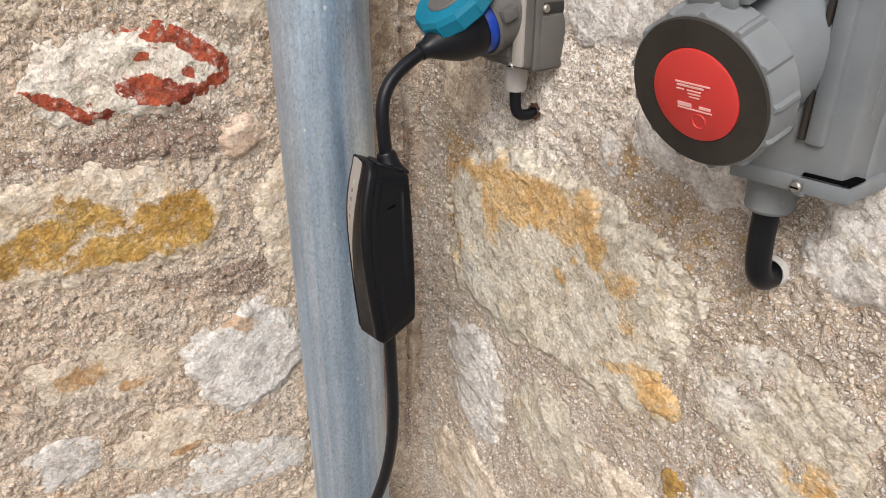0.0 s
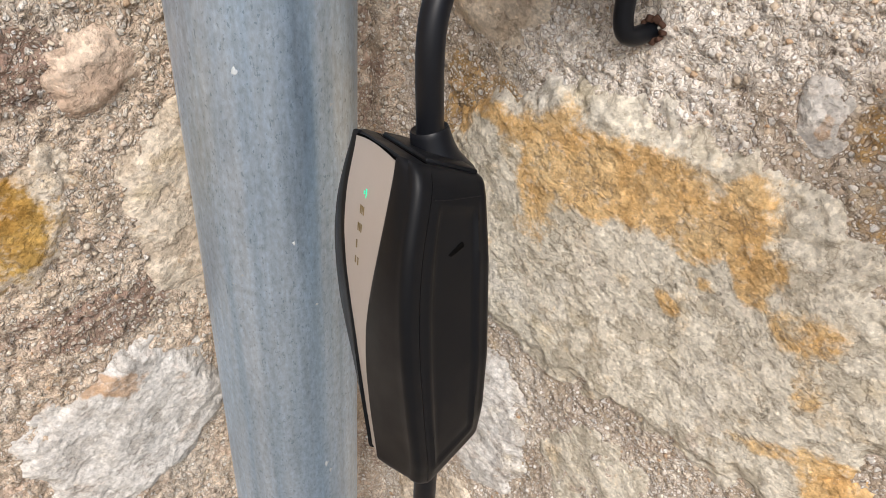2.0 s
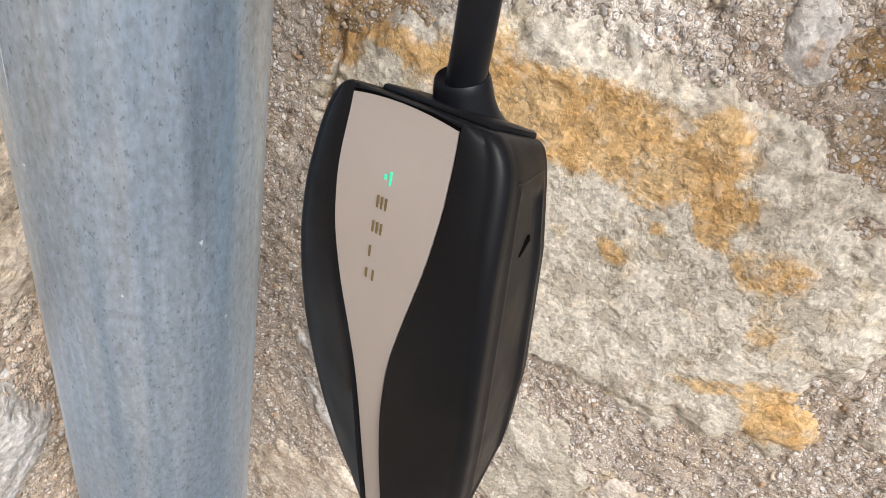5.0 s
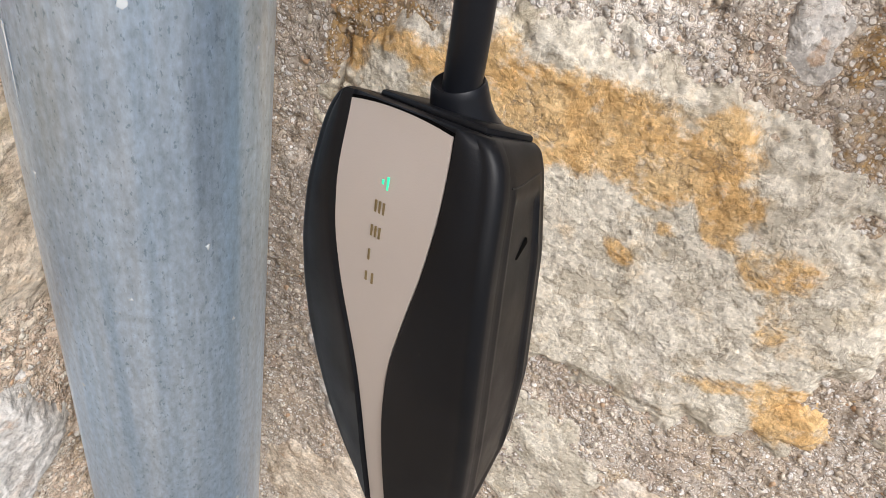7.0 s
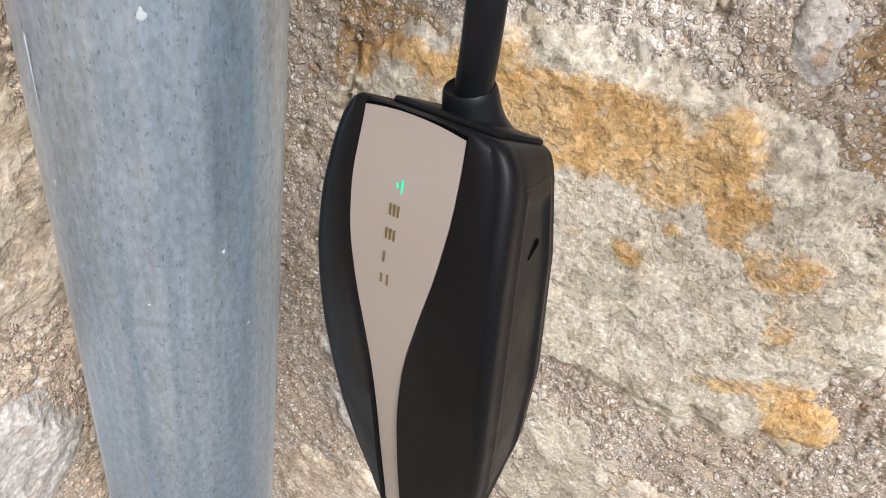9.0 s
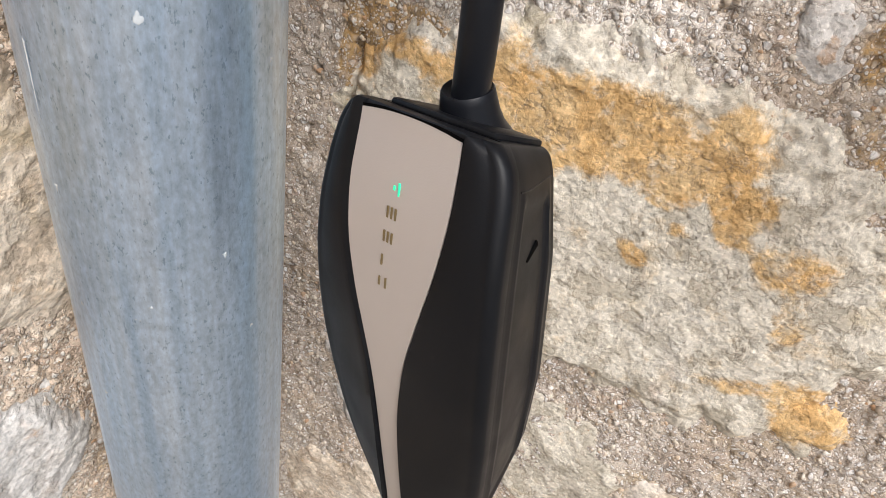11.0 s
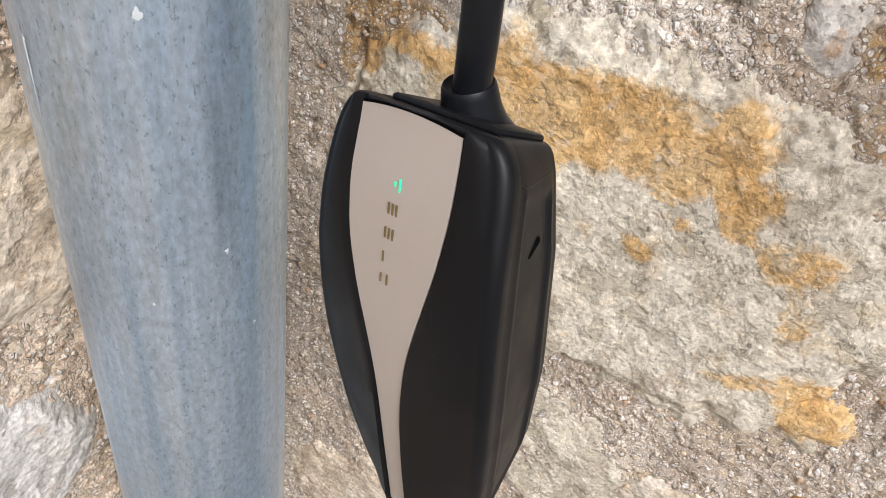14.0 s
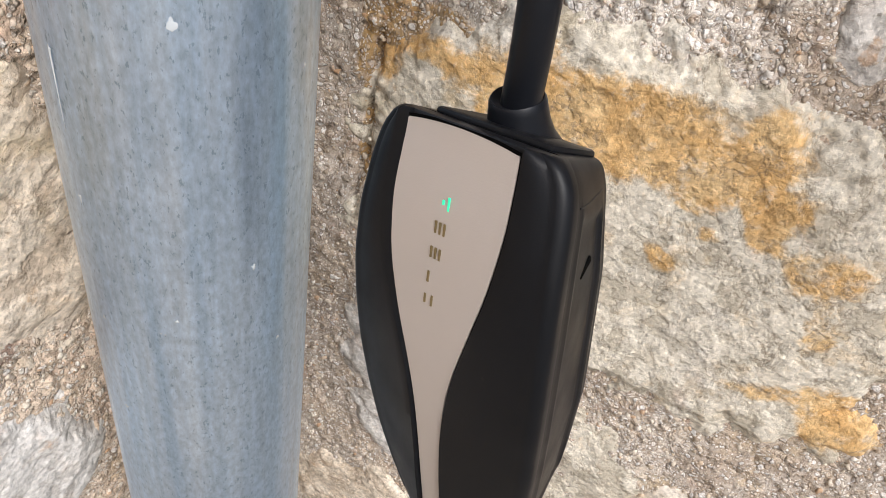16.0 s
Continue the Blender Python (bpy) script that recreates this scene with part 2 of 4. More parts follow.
def zinc():
    """Weathered galvanised sheet: bluish patina in upright streaks, a painted dark reflection, fine specks, dull
    spangle and scratches.
    """
    n = Nodes("galvanised_sheet")
    streak = n.noise(1.0, 5, 0.6, n.stretch((60, 60, 2.2)))
    drag = n.noise(1.0, 5, 0.65, n.stretch((170, 170, 9)))
    fine = n.noise(1.0, 4, 0.65, n.stretch((380, 380, 190)))
    cloud = n.noise(15, 5, 0.62)
    col = n.mix(n.ramp(streak, (0.34, 0), (0.66, 1)), (0.36, 0.48, 0.62), (0.62, 0.70, 0.78))
    # dark upright reflection painted into the colour of the sheet's front
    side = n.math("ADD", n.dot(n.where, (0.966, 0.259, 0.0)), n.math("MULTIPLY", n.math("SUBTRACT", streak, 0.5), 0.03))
    reflection_band = n.ramp(n.math("MULTIPLY", n.math("ABSOLUTE", n.math("SUBTRACT", side, 0.004)), 20.0), (0.04, 0.54), (0.58, 0.0))
    col = n.mix(reflection_band, col, (0.19, 0.31, 0.455))
    col = n.mix(n.math("MULTIPLY", n.ramp(cloud, (0.46, 0), (0.62, 1)), 0.30), col, (0.30, 0.40, 0.51))
    col = n.mix(1.0, col, n.ramp(drag, (0.32, 0.90), (0.68, 1.10)), "MULTIPLY")
    col = n.mix(1.0, col, n.ramp(fine, (0.3, 0.80), (0.7, 1.16)), "MULTIPLY")
    pits = n.ramp(n.noise(1.0, 3, 0.6, n.stretch((520, 520, 260))), (0.60, 0), (0.68, 0.55))
    col = n.mix(pits, col, (0.15, 0.22, 0.30))
    specks = n.ramp(n.noise(120, 3, 0.6), (0.735, 0), (0.76, 0.6))
    col = n.mix(specks, col, (0.66, 0.68, 0.68))
    n.bump(n.math("ADD", fine, cloud), 0.12, 0.001)
    return n.done(col, n.ramp(drag, (0.3, 0.30), (0.7, 0.46)), 0.72, 0.5)


def plain(name, colour, rough, metal=0.0, spec=0.5, wear=0.1, dust=None, grain=300, bump=0.0):
    n = Nodes(name)
    col = n.mix(1.0, colour, n.ramp(n.noise(22, 5), (0.3, 1 - wear), (0.7, 1 + wear)), "MULTIPLY")
    if dust:
        col = n.mix(n.ramp(n.noise(260, 2, 0.5), (0.73, 0), (0.77, 0.55)), col, dust)
        col = n.mix(n.math("MULTIPLY", n.ramp(n.noise(13, 5, 0.6), (0.45, 0), (0.7, 1)), 0.16), col, dust)
    if bump:
        n.bump(n.noise(grain, 3), bump, 0.0008)
    r = n.ramp(n.noise(60, 5), (0.3, max(rough - 0.06, 0)), (0.7, rough + 0.06))
    return n.done(col, r, metal, spec)


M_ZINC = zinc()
M_BLACK = plain("matt_black_plastic", (0.0050, 0.0057, 0.0074), 0.40, 0, 0.19, 0.15, (0.022, 0.020, 0.018), 1600, 0.06)
M_RUBBER = plain("black_rubber", (0.0065, 0.0074, 0.0100), 0.38, 0, 0.26, 0.1, None, 1600, 0.05)
M_GAP = plain("dark_gap", (0.003, 0.003, 0.003), 0.9, 0, 0.02)
M_PLATE = plain("champagne_plate", (0.455, 0.412, 0.378), 0.42, 0.2, 0.5, 0.03, None, 1500, 0.1)
M_MARK = plain("bronze_mark", (0.20, 0.15, 0.07), 0.4, 0.3)
M_LIT = plain("lit_green_mark", (0.03, 0.45, 0.25), 0.4)
M_LIT.node_tree.nodes["Principled BSDF"].inputs["Emission Color"].default_value = (0.03, 0.80, 0.42, 1)
M_LIT.node_tree.nodes["Principled BSDF"].inputs["Emission Strength"].default_value = 0.7
M_HOLE = plain("brown_crumbs", (0.10, 0.055, 0.040), 0.9, 0, 0.1, 0.3, (0.22, 0.15, 0.11), 700, 0.5)
M_GREY = plain("grey_enclosure", (0.112, 0.108, 0.101), 0.5, 0, 0.32, 0.12, (0.20, 0.18, 0.155), 500, 0.2)
M_RAIL = plain("light_grey_rail", (0.40, 0.375, 0.345), 0.5, 0, 0.3, 0.1)
M_GREY_B = plain("blue_grey_enclosure", (0.175, 0.192, 0.204), 0.5, 0, 0.35, 0.14, (0.28, 0.27, 0.245), 500, 0.2)
M_GREY_D = plain("dark_grey_rubberised", (0.034, 0.030, 0.026), 0.6, 0, 0.25, 0.15, (0.12, 0.105, 0.09), 500, 0.3)
M_GLAND = plain("pale_grey_gland", (0.50, 0.48, 0.47), 0.5, 0, 0.4, 0.1, (0.24, 0.2, 0.16))
M_REDPL = plain("red_plastic", (0.58, 0.040, 0.036), 0.45, 0, 0.5, 0.06)
M_REDLINE = plain("pale_red_print", (0.85, 0.50, 0.47), 0.5)
M_TEAL = plain("teal_plastic", (0.003, 0.165, 0.265), 0.42, 0, 0.3, 0.1, (0.04, 0.24, 0.33))
M_BLUE = plain("blue_plastic", (0.008, 0.045, 0.34), 0.4)
M_STEEL = plain("steel_screw", (0.36, 0.34, 0.31), 0.5, 0.8)
M_CHALK = plain("white_filler", (0.52, 0.50, 0.47), 0.9)
M_PAINT = plain("white_paint_splash", (0.52, 0.56, 0.58), 0.6)


def gravel():
    n = Nodes("gravel_ground")
    col = n.mix(n.ramp(n.noise(3, 6), (0.35, 0), (0.65, 1)), (0.24, 0.21, 0.17), (0.33, 0.29, 0.24))
    col = n.mix(1.0, col, n.ramp(n.red(n.cells(60)), (0, 0.6), (1, 1.3)), "MULTIPLY")
    n.bump(n.cells(60, "Distance"), 0.6, 0.01)
    return n.done(col, 0.95, 0, 0.2)


M_GROUND = gravel()


# ---- building helpers ----
def mesh_object(name, me, mat, parent=None, label=""):
    ob = new(name, me)
    if mat:
        me.materials.append(mat)
    if parent:
        ob.parent = parent
    if label:
        ob["label"] = label
    return ob


def part(name, bm, mat, parent=None, label="", smooth=35):
    """Links a bmesh as one mesh object."""
    bmesh.ops.recalc_face_normals(bm, faces=bm.faces)
    me = bpy.data.meshes.new(name)
    bm.to_mesh(me)
    bm.free()
    if smooth:
        me.shade_smooth()
        me.set_sharp_from_angle(angle=radians(smooth))
    return mesh_object(name, me, mat, parent, label)


def empty(name, label, category, group=""):
    return tagged(new(name), label, category, group)


def moved(bm, m):
    bmesh.ops.transform(bm, matrix=m, verts=bm.verts)
    return bm


def rbox(sx, sy, sz, bevel=0.002, m=None, seg=2, taper=1.0):
    """A box centred on its origin with rounded edges; taper narrows its -y end."""
    bm = bmesh.new()
    bmesh.ops.create_cube(bm, size=1)
    for v in bm.verts:
        k = taper if v.co.y < 0 else 1
        v.co = Vector((v.co.x * sx * k, v.co.y * sy, v.co.z * sz * k))
    if bevel:
        bmesh.ops.bevel(bm, geom=list(bm.edges), offset=bevel, segments=seg, affect="EDGES", profile=0.5)
    return moved(bm, m) if m else bm


def lathe(profile, seg=40, m=None, ribs=None):
    """A turned shape about z from (radius, height) pairs. ribs: (count, depth, first, last) cuts shallow grips."""
    bm = bmesh.new()
    rings = []
    for i, (r, z) in enumerate(profile):
        ring = []
        if r <= 1e-6:
            ring = [bm.verts.new((0, 0, z))]
        else:
            for k in range(seg):
                a = 2 * math.pi * k / seg
                rr = r
                if ribs and ribs[2] <= i <= ribs[3] and (k * ribs[0] / seg) % 1.0 < 0.16:
                    rr = r - ribs[1]
                ring.append(bm.verts.new((rr * math.cos(a), rr * math.sin(a), z)))
        rings.append(ring)
    for a, b in zip(rings, rings[1:]):
        for k in range(seg):
            k2 = (k + 1) % seg
            if len(a) == 1 and len(b) > 1:
                bm.faces.new((a[0], b[k], b[k2]))
            elif len(b) == 1 and len(a) > 1:
                bm.faces.new((a[k], a[k2], b[0]))
            elif len(a) > 1:
                bm.faces.new((a[k], a[k2], b[k2], b[k]))
    return moved(bm, m) if m else bm


def bezier(p0, p1, p2, p3, n=24):
    p0, p1, p2, p3 = map(Vector, (p0, p1, p2, p3))
    out = []
    for i in range(n + 1):
        t = i / n
        out.append((1 - t) ** 3 * p0 + 3 * t * (1 - t) ** 2 * p1 + 3 * t * t * (1 - t) * p2 + t ** 3 * p3)
    return out


def tube(points, radius, seg=18, caps=True):
    """A round bar swept along points; radius may be a list."""
    bm = bmesh.new()
    pts = [Vector(p) for p in points]
    side = None
    rings = []
    for i, p in enumerate(pts):
        d = (pts[min(i + 1, len(pts) - 1)] - pts[max(i - 1, 0)]).normalized()
        if side is None:
            side = d.orthogonal().normalized()
        side = (side - d * side.dot(d)).normalized()
        up = d.cross(side)
        r = radius[i] if isinstance(radius, list) else radius
        rings.append([bm.verts.new(p + r * (math.cos(2 * math.pi * k / seg) * side + math.sin(2 * math.pi * k / seg) * up)) for k in range(seg)])
    for a, b in zip(rings, rings[1:]):
        for k in range(seg):
            bm.faces.new((a[k], a[(k + 1) % seg], b[(k + 1) % seg], b[k]))
    if caps:
        bm.faces.new(rings[0])
        bm.faces.new(rings[-1])
    return bm


def T(x, y, z):
    return Matrix.Translation((x, y, z))


def axis_pose(origin, axis, up=(0, 0, 1)):
    """A pose whose z runs along axis and whose y leans towards up."""
    z = Vector(axis).normalized()
    x = Vector(up).cross(z).normalized()
    y = z.cross(x)
    m = Matrix((x, y, z)).transposed().to_4x4()
    m.translation = origin
    return m


# smooth lattice noise for relief
def lattice(ix, iy, seed):
    h = (ix.astype(np.int64) * 374761393 + iy.astype(np.int64) * 668265263 + seed * 1274126177) & 0xFFFFFFFF
    h = ((h ^ (h >> 13)) * 1274126177) & 0xFFFFFFFF
    return ((h ^ (h >> 16)) & 0xFFFF) / 65535.0 * 2 * np.pi


def gnoise(x, y, seed):
    ix, iy = np.floor(x), np.floor(y)
    fx, fy = x - ix, y - iy
    sx, sy = fx * fx * fx * (fx * (fx * 6 - 15) + 10), fy * fy * fy * (fy * (fy * 6 - 15) + 10)
    def corner(dx, dy):
        a = lattice(ix + dx, iy + dy, seed)
        return np.cos(a) * (fx - dx) + np.sin(a) * (fy - dy)
    low = corner(0, 0) * (1 - sx) + corner(1, 0) * sx
    high = corner(0, 1) * (1 - sx) + corner(1, 1) * sx
    return (low * (1 - sy) + high * sy) * 1.5


def fbm(x, y, size, octaves, seed, gain=0.5, ridge=False):
    total, amp, norm = 0.0, 1.0, 0.0
    for o in range(octaves):
        v = gnoise(x / size + 17.3 * o, y / size - 9.1 * o, seed + o)
        if ridge:
            v = 1 - 2 * np.abs(v)
        total, norm = total + amp * v, norm + amp
        amp, size = amp * gain, size / 2.03
    return total / norm


def smooth(a, b, x):
    t = np.clip((x - a) / (b - a), 0, 1)
    return t * t * (3 - 2 * t)


def blotches(u, z, spots, seed, sense=1):
    """Soft fields of stain and painted corner shade: (u, z, half width, half height, turn, strength) each, in metres
    and degrees.
    """
    total = np.zeros_like(u)
    wu = u + 0.010 * fbm(u, z, 0.03, 3, seed + 50)
    wz = z + 0.010 * fbm(u, z, 0.03, 3, seed + 60)
    for su, sz, a, b, turn, k in spots:
        turn = turn * sense
        c, s = math.cos(radians(turn)), math.sin(radians(turn))
        x, y = wu - su, wz - sz
        r = np.sqrt(((c * x + s * y) / a) ** 2 + ((c * y - s * x) / b) ** 2)
        total = np.maximum(total, k * smooth(1.55, 0.55, r))
    return total


# ---- the two walls of the corner ----
CORNER = Vector((-0.0263, 0.9468, 0))
LEFT = (Vector((-0.859, -0.512, 0)), Vector((0.512, -0.859, 0)))
RIGHT = (Vector((0.598, -0.801, 0)), Vector((-0.801, -0.598, 0)))


def swell(u, z, seed):
    """The slow bulge of the masonry that stones and mortar share."""
    return 0.0075 * fbm(u, z, 0.17, 3, seed) + 0.012 * np.exp(-np.maximum(u, 0) / 0.022) * (1 + 0.7 * fbm(u, z, 0.08, 2, seed + 5))


def place(side, u, z, off):
    du, dn = side
    return np.stack([CORNER.x + du.x * u + dn.x * off, CORNER.y + du.y * u + dn.y * off, z], -1)


def grid_mesh(name, pts, stain, keep=None, flip=False, thick=0.0, back=None):
    """A mesh from a grid of places, with its stain layer; thick closes it to a slab behind."""
    nv, nu = pts.shape[:2]
    idx = np.arange(nv * nu).reshape(nv, nu)
    quads = np.stack([idx[:-1, :-1], idx[:-1, 1:], idx[1:, 1:], idx[1:, :-1]], -1).reshape(-1, 4)
    if keep is not None:
        q = (keep[:-1, :-1] & keep[:-1, 1:] & keep[1:, 1:] & keep[1:, :-1]).reshape(-1)
        quads = quads[q]
    verts = pts.reshape(-1, 3)
    values = stain.reshape(-1)
    if thick:
        rim = np.concatenate([idx[0, :], idx[1:, -1], idx[-1, -2::-1], idx[-2:0:-1, 0]])
        behind = verts[rim] * 1.0
        behind[:, :2] = behind[:, :2] + back * thick
        b = len(verts) + np.arange(len(rim))
        verts = np.concatenate([verts, behind])
        values = np.concatenate([values, np.zeros(len(rim))])
        quads = np.concatenate([quads, np.stack([rim, b, np.roll(b, -1), np.roll(rim, -1)], -1)])
        quads = np.concatenate([quads, np.array([[b[0], b[nu + nv - 2 + nu - 1], b[nu + nv - 2], b[nu - 1]]])])
    if flip:
        quads = quads[:, ::-1]
    used, inverse = np.unique(quads, return_inverse=True)
    quads = inverse.reshape(quads.shape)
    verts, values = verts[used], values[used]
    me = bpy.data.meshes.new(name)
    me.vertices.add(len(verts))
    me.vertices.foreach_set("co", verts.astype(np.float32).ravel())
    me.loops.add(quads.size)
    me.loops.foreach_set("vertex_index", quads.astype(np.int32).ravel())
    me.polygons.add(len(quads))
    me.polygons.foreach_set("loop_start", np.arange(0, quads.size, 4, dtype=np.int32))
    me.attributes.new("stain", "FLOAT", "POINT").data.foreach_set("value", values.astype(np.float32))
    me.update(calc_edges=True)
    me.shade_smooth()
    return me


def mortar_relief(u, z, seed, rough):
    rel = 0.0042 * fbm(u, z, 0.05, 3, seed + 10) + rough * 0.0040 * fbm(u, z, 0.018, 5, seed + 20, 0.62)
    pits = smooth(0.25, 0.6, fbm(u, z, 0.012, 3, seed + 30))
    lumps = smooth(0.1, 0.5, fbm(u, z, 0.009, 2, seed + 40))
    return rel - rough * 0.0034 * pits + rough * 0.0022 * lumps


def spread(low, a, b, high, step):
    """Fine steps from a to b, growing ones beyond."""
    mid = list(np.arange(a, b, step))
    for sign, end, start in ((1, high, mid[-1]), (-1, low, mid[0])):
        s, x = step, start
        while sign * (end - x) > s * 1.5:
            s *= 1.35
            x += sign * s
            mid.append(x)
        mid.append(end)
    return np.array(sorted(set(mid)))


LEFT_CRACKS = [(0.020, 0.03, 1.14, 1.44, 0.016), (0.028, -0.02, 0.70, 1.06, 0.014), (0.058, 0.02, 1.10, 1.30, 0.008), (0.265, 0.1, 1.13, 1.26, 0.004)]
RIGHT_CRACKS = [(0.066, 0.05, 1.08, 1.26, 0.007)]


def carve(u, z, off, side, seed):
    """Cuts the narrow cracks of one wall into a surface."""
    for cu, slope, z0, z1, depth in LEFT_CRACKS if side is LEFT else RIGHT_CRACKS:
        line = cu + slope * (z - 1.1) + 0.006 * fbm(z, z * 0, 0.05, 4, seed + 77)
        along = smooth(z0, z0 + 0.03, z) * smooth(z1, z1 - 0.03, z)
        width = 0.0028 * (1.3 + fbm(u, z, 0.02, 2, seed + 78))
        off = off - depth * along * np.exp(-((u - line) / width) ** 2)
    return off


def rubble_wall(name, side, seed, mat, spots, rough, step, label, limed=()):
    us, zs = spread(-0.47 if side is LEFT else -0.035, -0.034, 0.66, 3.2, step), spread(-0.05, 0.58, 1.56, 3.0, step)
    u, z = np.meshgrid(us, zs)
    off = swell(u, z, seed) + mortar_relief(u, z, seed, rough)
    off = carve(u, z, off, side, seed)
    sense = -1 if side is LEFT else 1
    stain = blotches(u, z, spots, seed, sense) - blotches(u, z, limed, seed + 7, sense)
    me = grid_mesh(name, place(side, u, z, off), stain, flip=side is LEFT, thick=0.45, back=-np.array(side[1])[:2])
    return tagged(mesh_object(name, me, mat), label, "wall", kind="structure")


def stone(wall, side, seed, u0, z0, a, b, turn, proud, mat, spots=(), step=0.0016, flake=0.0016, power=2.6, label="", ragged=0.26):
    """One rough-broken rubble stone bedded in the wall, its edge lost in the mortar."""
    reach = 1.3 * math.hypot(a, b) if abs(turn) > 5 else 1.3 * max(a, b)
    us, zs = np.arange(u0 - min(reach, 1.35 * max(a, b)), u0 + reach, step), np.arange(z0 - reach, z0 + reach, step)
    u, z = np.meshgrid(us, zs)
    wall_seed = 3 if side is LEFT else 8
    turn = -turn if side is LEFT else turn
    c, s = math.cos(radians(turn)), math.sin(radians(turn))
    x = u - u0 + 0.22 * a * fbm(u, z, 0.9 * a, 3, seed)
    y = z - z0 + 0.22 * b * fbm(u, z, 0.9 * b, 3, seed + 9)
    x, y = (c * x + s * y) / a, (c * y - s * x) / b
    r = (np.abs(x) ** power + np.abs(y) ** power) ** (1 / power)
    edge = 1 - r + ragged * fbm(u, z, 0.035, 4, seed + 3)
    width = min(a, b)
    top = proud * smooth(-0.02, 0.010 / width + 0.12, edge) - 0.012 * smooth(0.04, -0.2, edge)
    k = radians(turn - 38)
    p, q = math.cos(k) * u + math.sin(k) * z, -math.sin(k) * u + math.cos(k) * z
    grain = 1.9 * flake * fbm(p, q * 1.25, 0.050, 5, seed + 20, 0.55) + 0.5 * flake * fbm(p, q * 1.3, 0.016, 4, seed + 30, 0.65, True)
    steps = fbm(p, q * 1.6, 0.05, 2, seed + 40) * 5
    facet = 0.7 * flake * (np.floor(steps) + smooth(0.75, 1.0, steps - np.floor(steps)))
    off = carve(u, z, swell(u, z, wall_seed) + top + grain + facet * 0.4, side, wall_seed)
    me = grid_mesh("stone", place(side, u, z, off), blotches(u, z, spots, seed, -1 if side is LEFT else 1), keep=edge > -0.22, flip=side is LEFT)
    return mesh_object("stone", me, mat, wall, label)


def grit(wall, side, seed, count, u_range, z_range, sizes, avoid):
    """Sharp sand and small gravel standing out of the mortar."""
    rng = np.random.default_rng(seed)
    wall_seed = 3 if side is LEFT else 8
    u, z = rng.uniform(*u_range, count * 3), rng.uniform(*z_range, count * 3)
    thick = fbm(u, z, 0.09, 3, seed) + rng.uniform(-0.35, 0.35, len(u)) > -0.1
    for su, sz, a, b in avoid:
        thick &= ((u - su) / a) ** 2 + ((z - sz) / b) ** 2 > rng.uniform(0.8, 1.4, len(u))
    u, z = u[thick][:count], z[thick][:count]
    base = swell(u, z, wall_seed) + mortar_relief(u, z, wall_seed, 1.0)
    size = sizes[0] + (sizes[1] - sizes[0]) * rng.random(len(u)) ** 2.6
    mid = place(side, u, z, base - 0.35 * size)
    cube = np.array([(x, y, w) for x in (-1, 1) for y in (-1, 1) for w in (-1, 1)], float) / 1.6
    octa = np.array([(1, 0, 0), (-1, 0, 0), (0, 1, 0), (0, -1, 0), (0, 0, 1), (0, 0, -1)], float)
    shape = np.concatenate([cube, octa])
    tris = []
    faces = ((8, (4, 6, 7, 5)), (9, (0, 1, 3, 2)), (10, (2, 3, 7, 6)), (11, (0, 4, 5, 1)), (12, (1, 5, 7, 3)), (13, (0, 2, 6, 4)))
    for apex, ring in faces:
        for i in range(4):
            tris.append((apex, ring[i], ring[(i + 1) % 4]))
    tris = np.array(tris)
    verts = shape[None] * rng.uniform(0.5, 1.35, (len(u), 14, 3)) * rng.uniform(0.65, 1.2, (len(u), 1, 3)) * size[:, None, None]
    ang = rng.uniform(0, 6.28, (len(u), 2))
    ca, sa, cb, sb = np.cos(ang[:, 0])[:, None], np.sin(ang[:, 0])[:, None], np.cos(ang[:, 1])[:, None], np.sin(ang[:, 1])[:, None]
    x, y, w = verts[..., 0], verts[..., 1], verts[..., 2]
    x, y = ca * x - sa * y, sa * x + ca * y
    y, w = cb * y - sb * w, sb * y + cb * w
    verts = np.stack([x, y, w], -1) + mid[:, None]
    faces = (tris[None] + 14 * np.arange(len(u))[:, None, None]).reshape(-1, 3)
    me = bpy.data.meshes.new("grit")
    me.vertices.add(verts.size // 3)
    me.vertices.foreach_set("co", verts.astype(np.float32).ravel())
    me.loops.add(faces.size)
    me.loops.foreach_set("vertex_index", faces.astype(np.int32).ravel())
    me.polygons.add(len(faces))
    me.polygons.foreach_set("loop_start", np.arange(0, faces.size, 3, dtype=np.int32))
    me.update(calc_edges=True)
    return tagged(mesh_object("grit", me, M_GRIT, wall), "pale and brown grit standing out of the mortar", kind="stuff")


ground_bm = bmesh.new()
bmesh.ops.create_grid(ground_bm, x_segments=8, y_segments=8, size=400)
ground = part("ground", ground_bm, M_GROUND)
tagged(ground, "bare gravel ground at the foot of the wall", "ground", kind="structure")

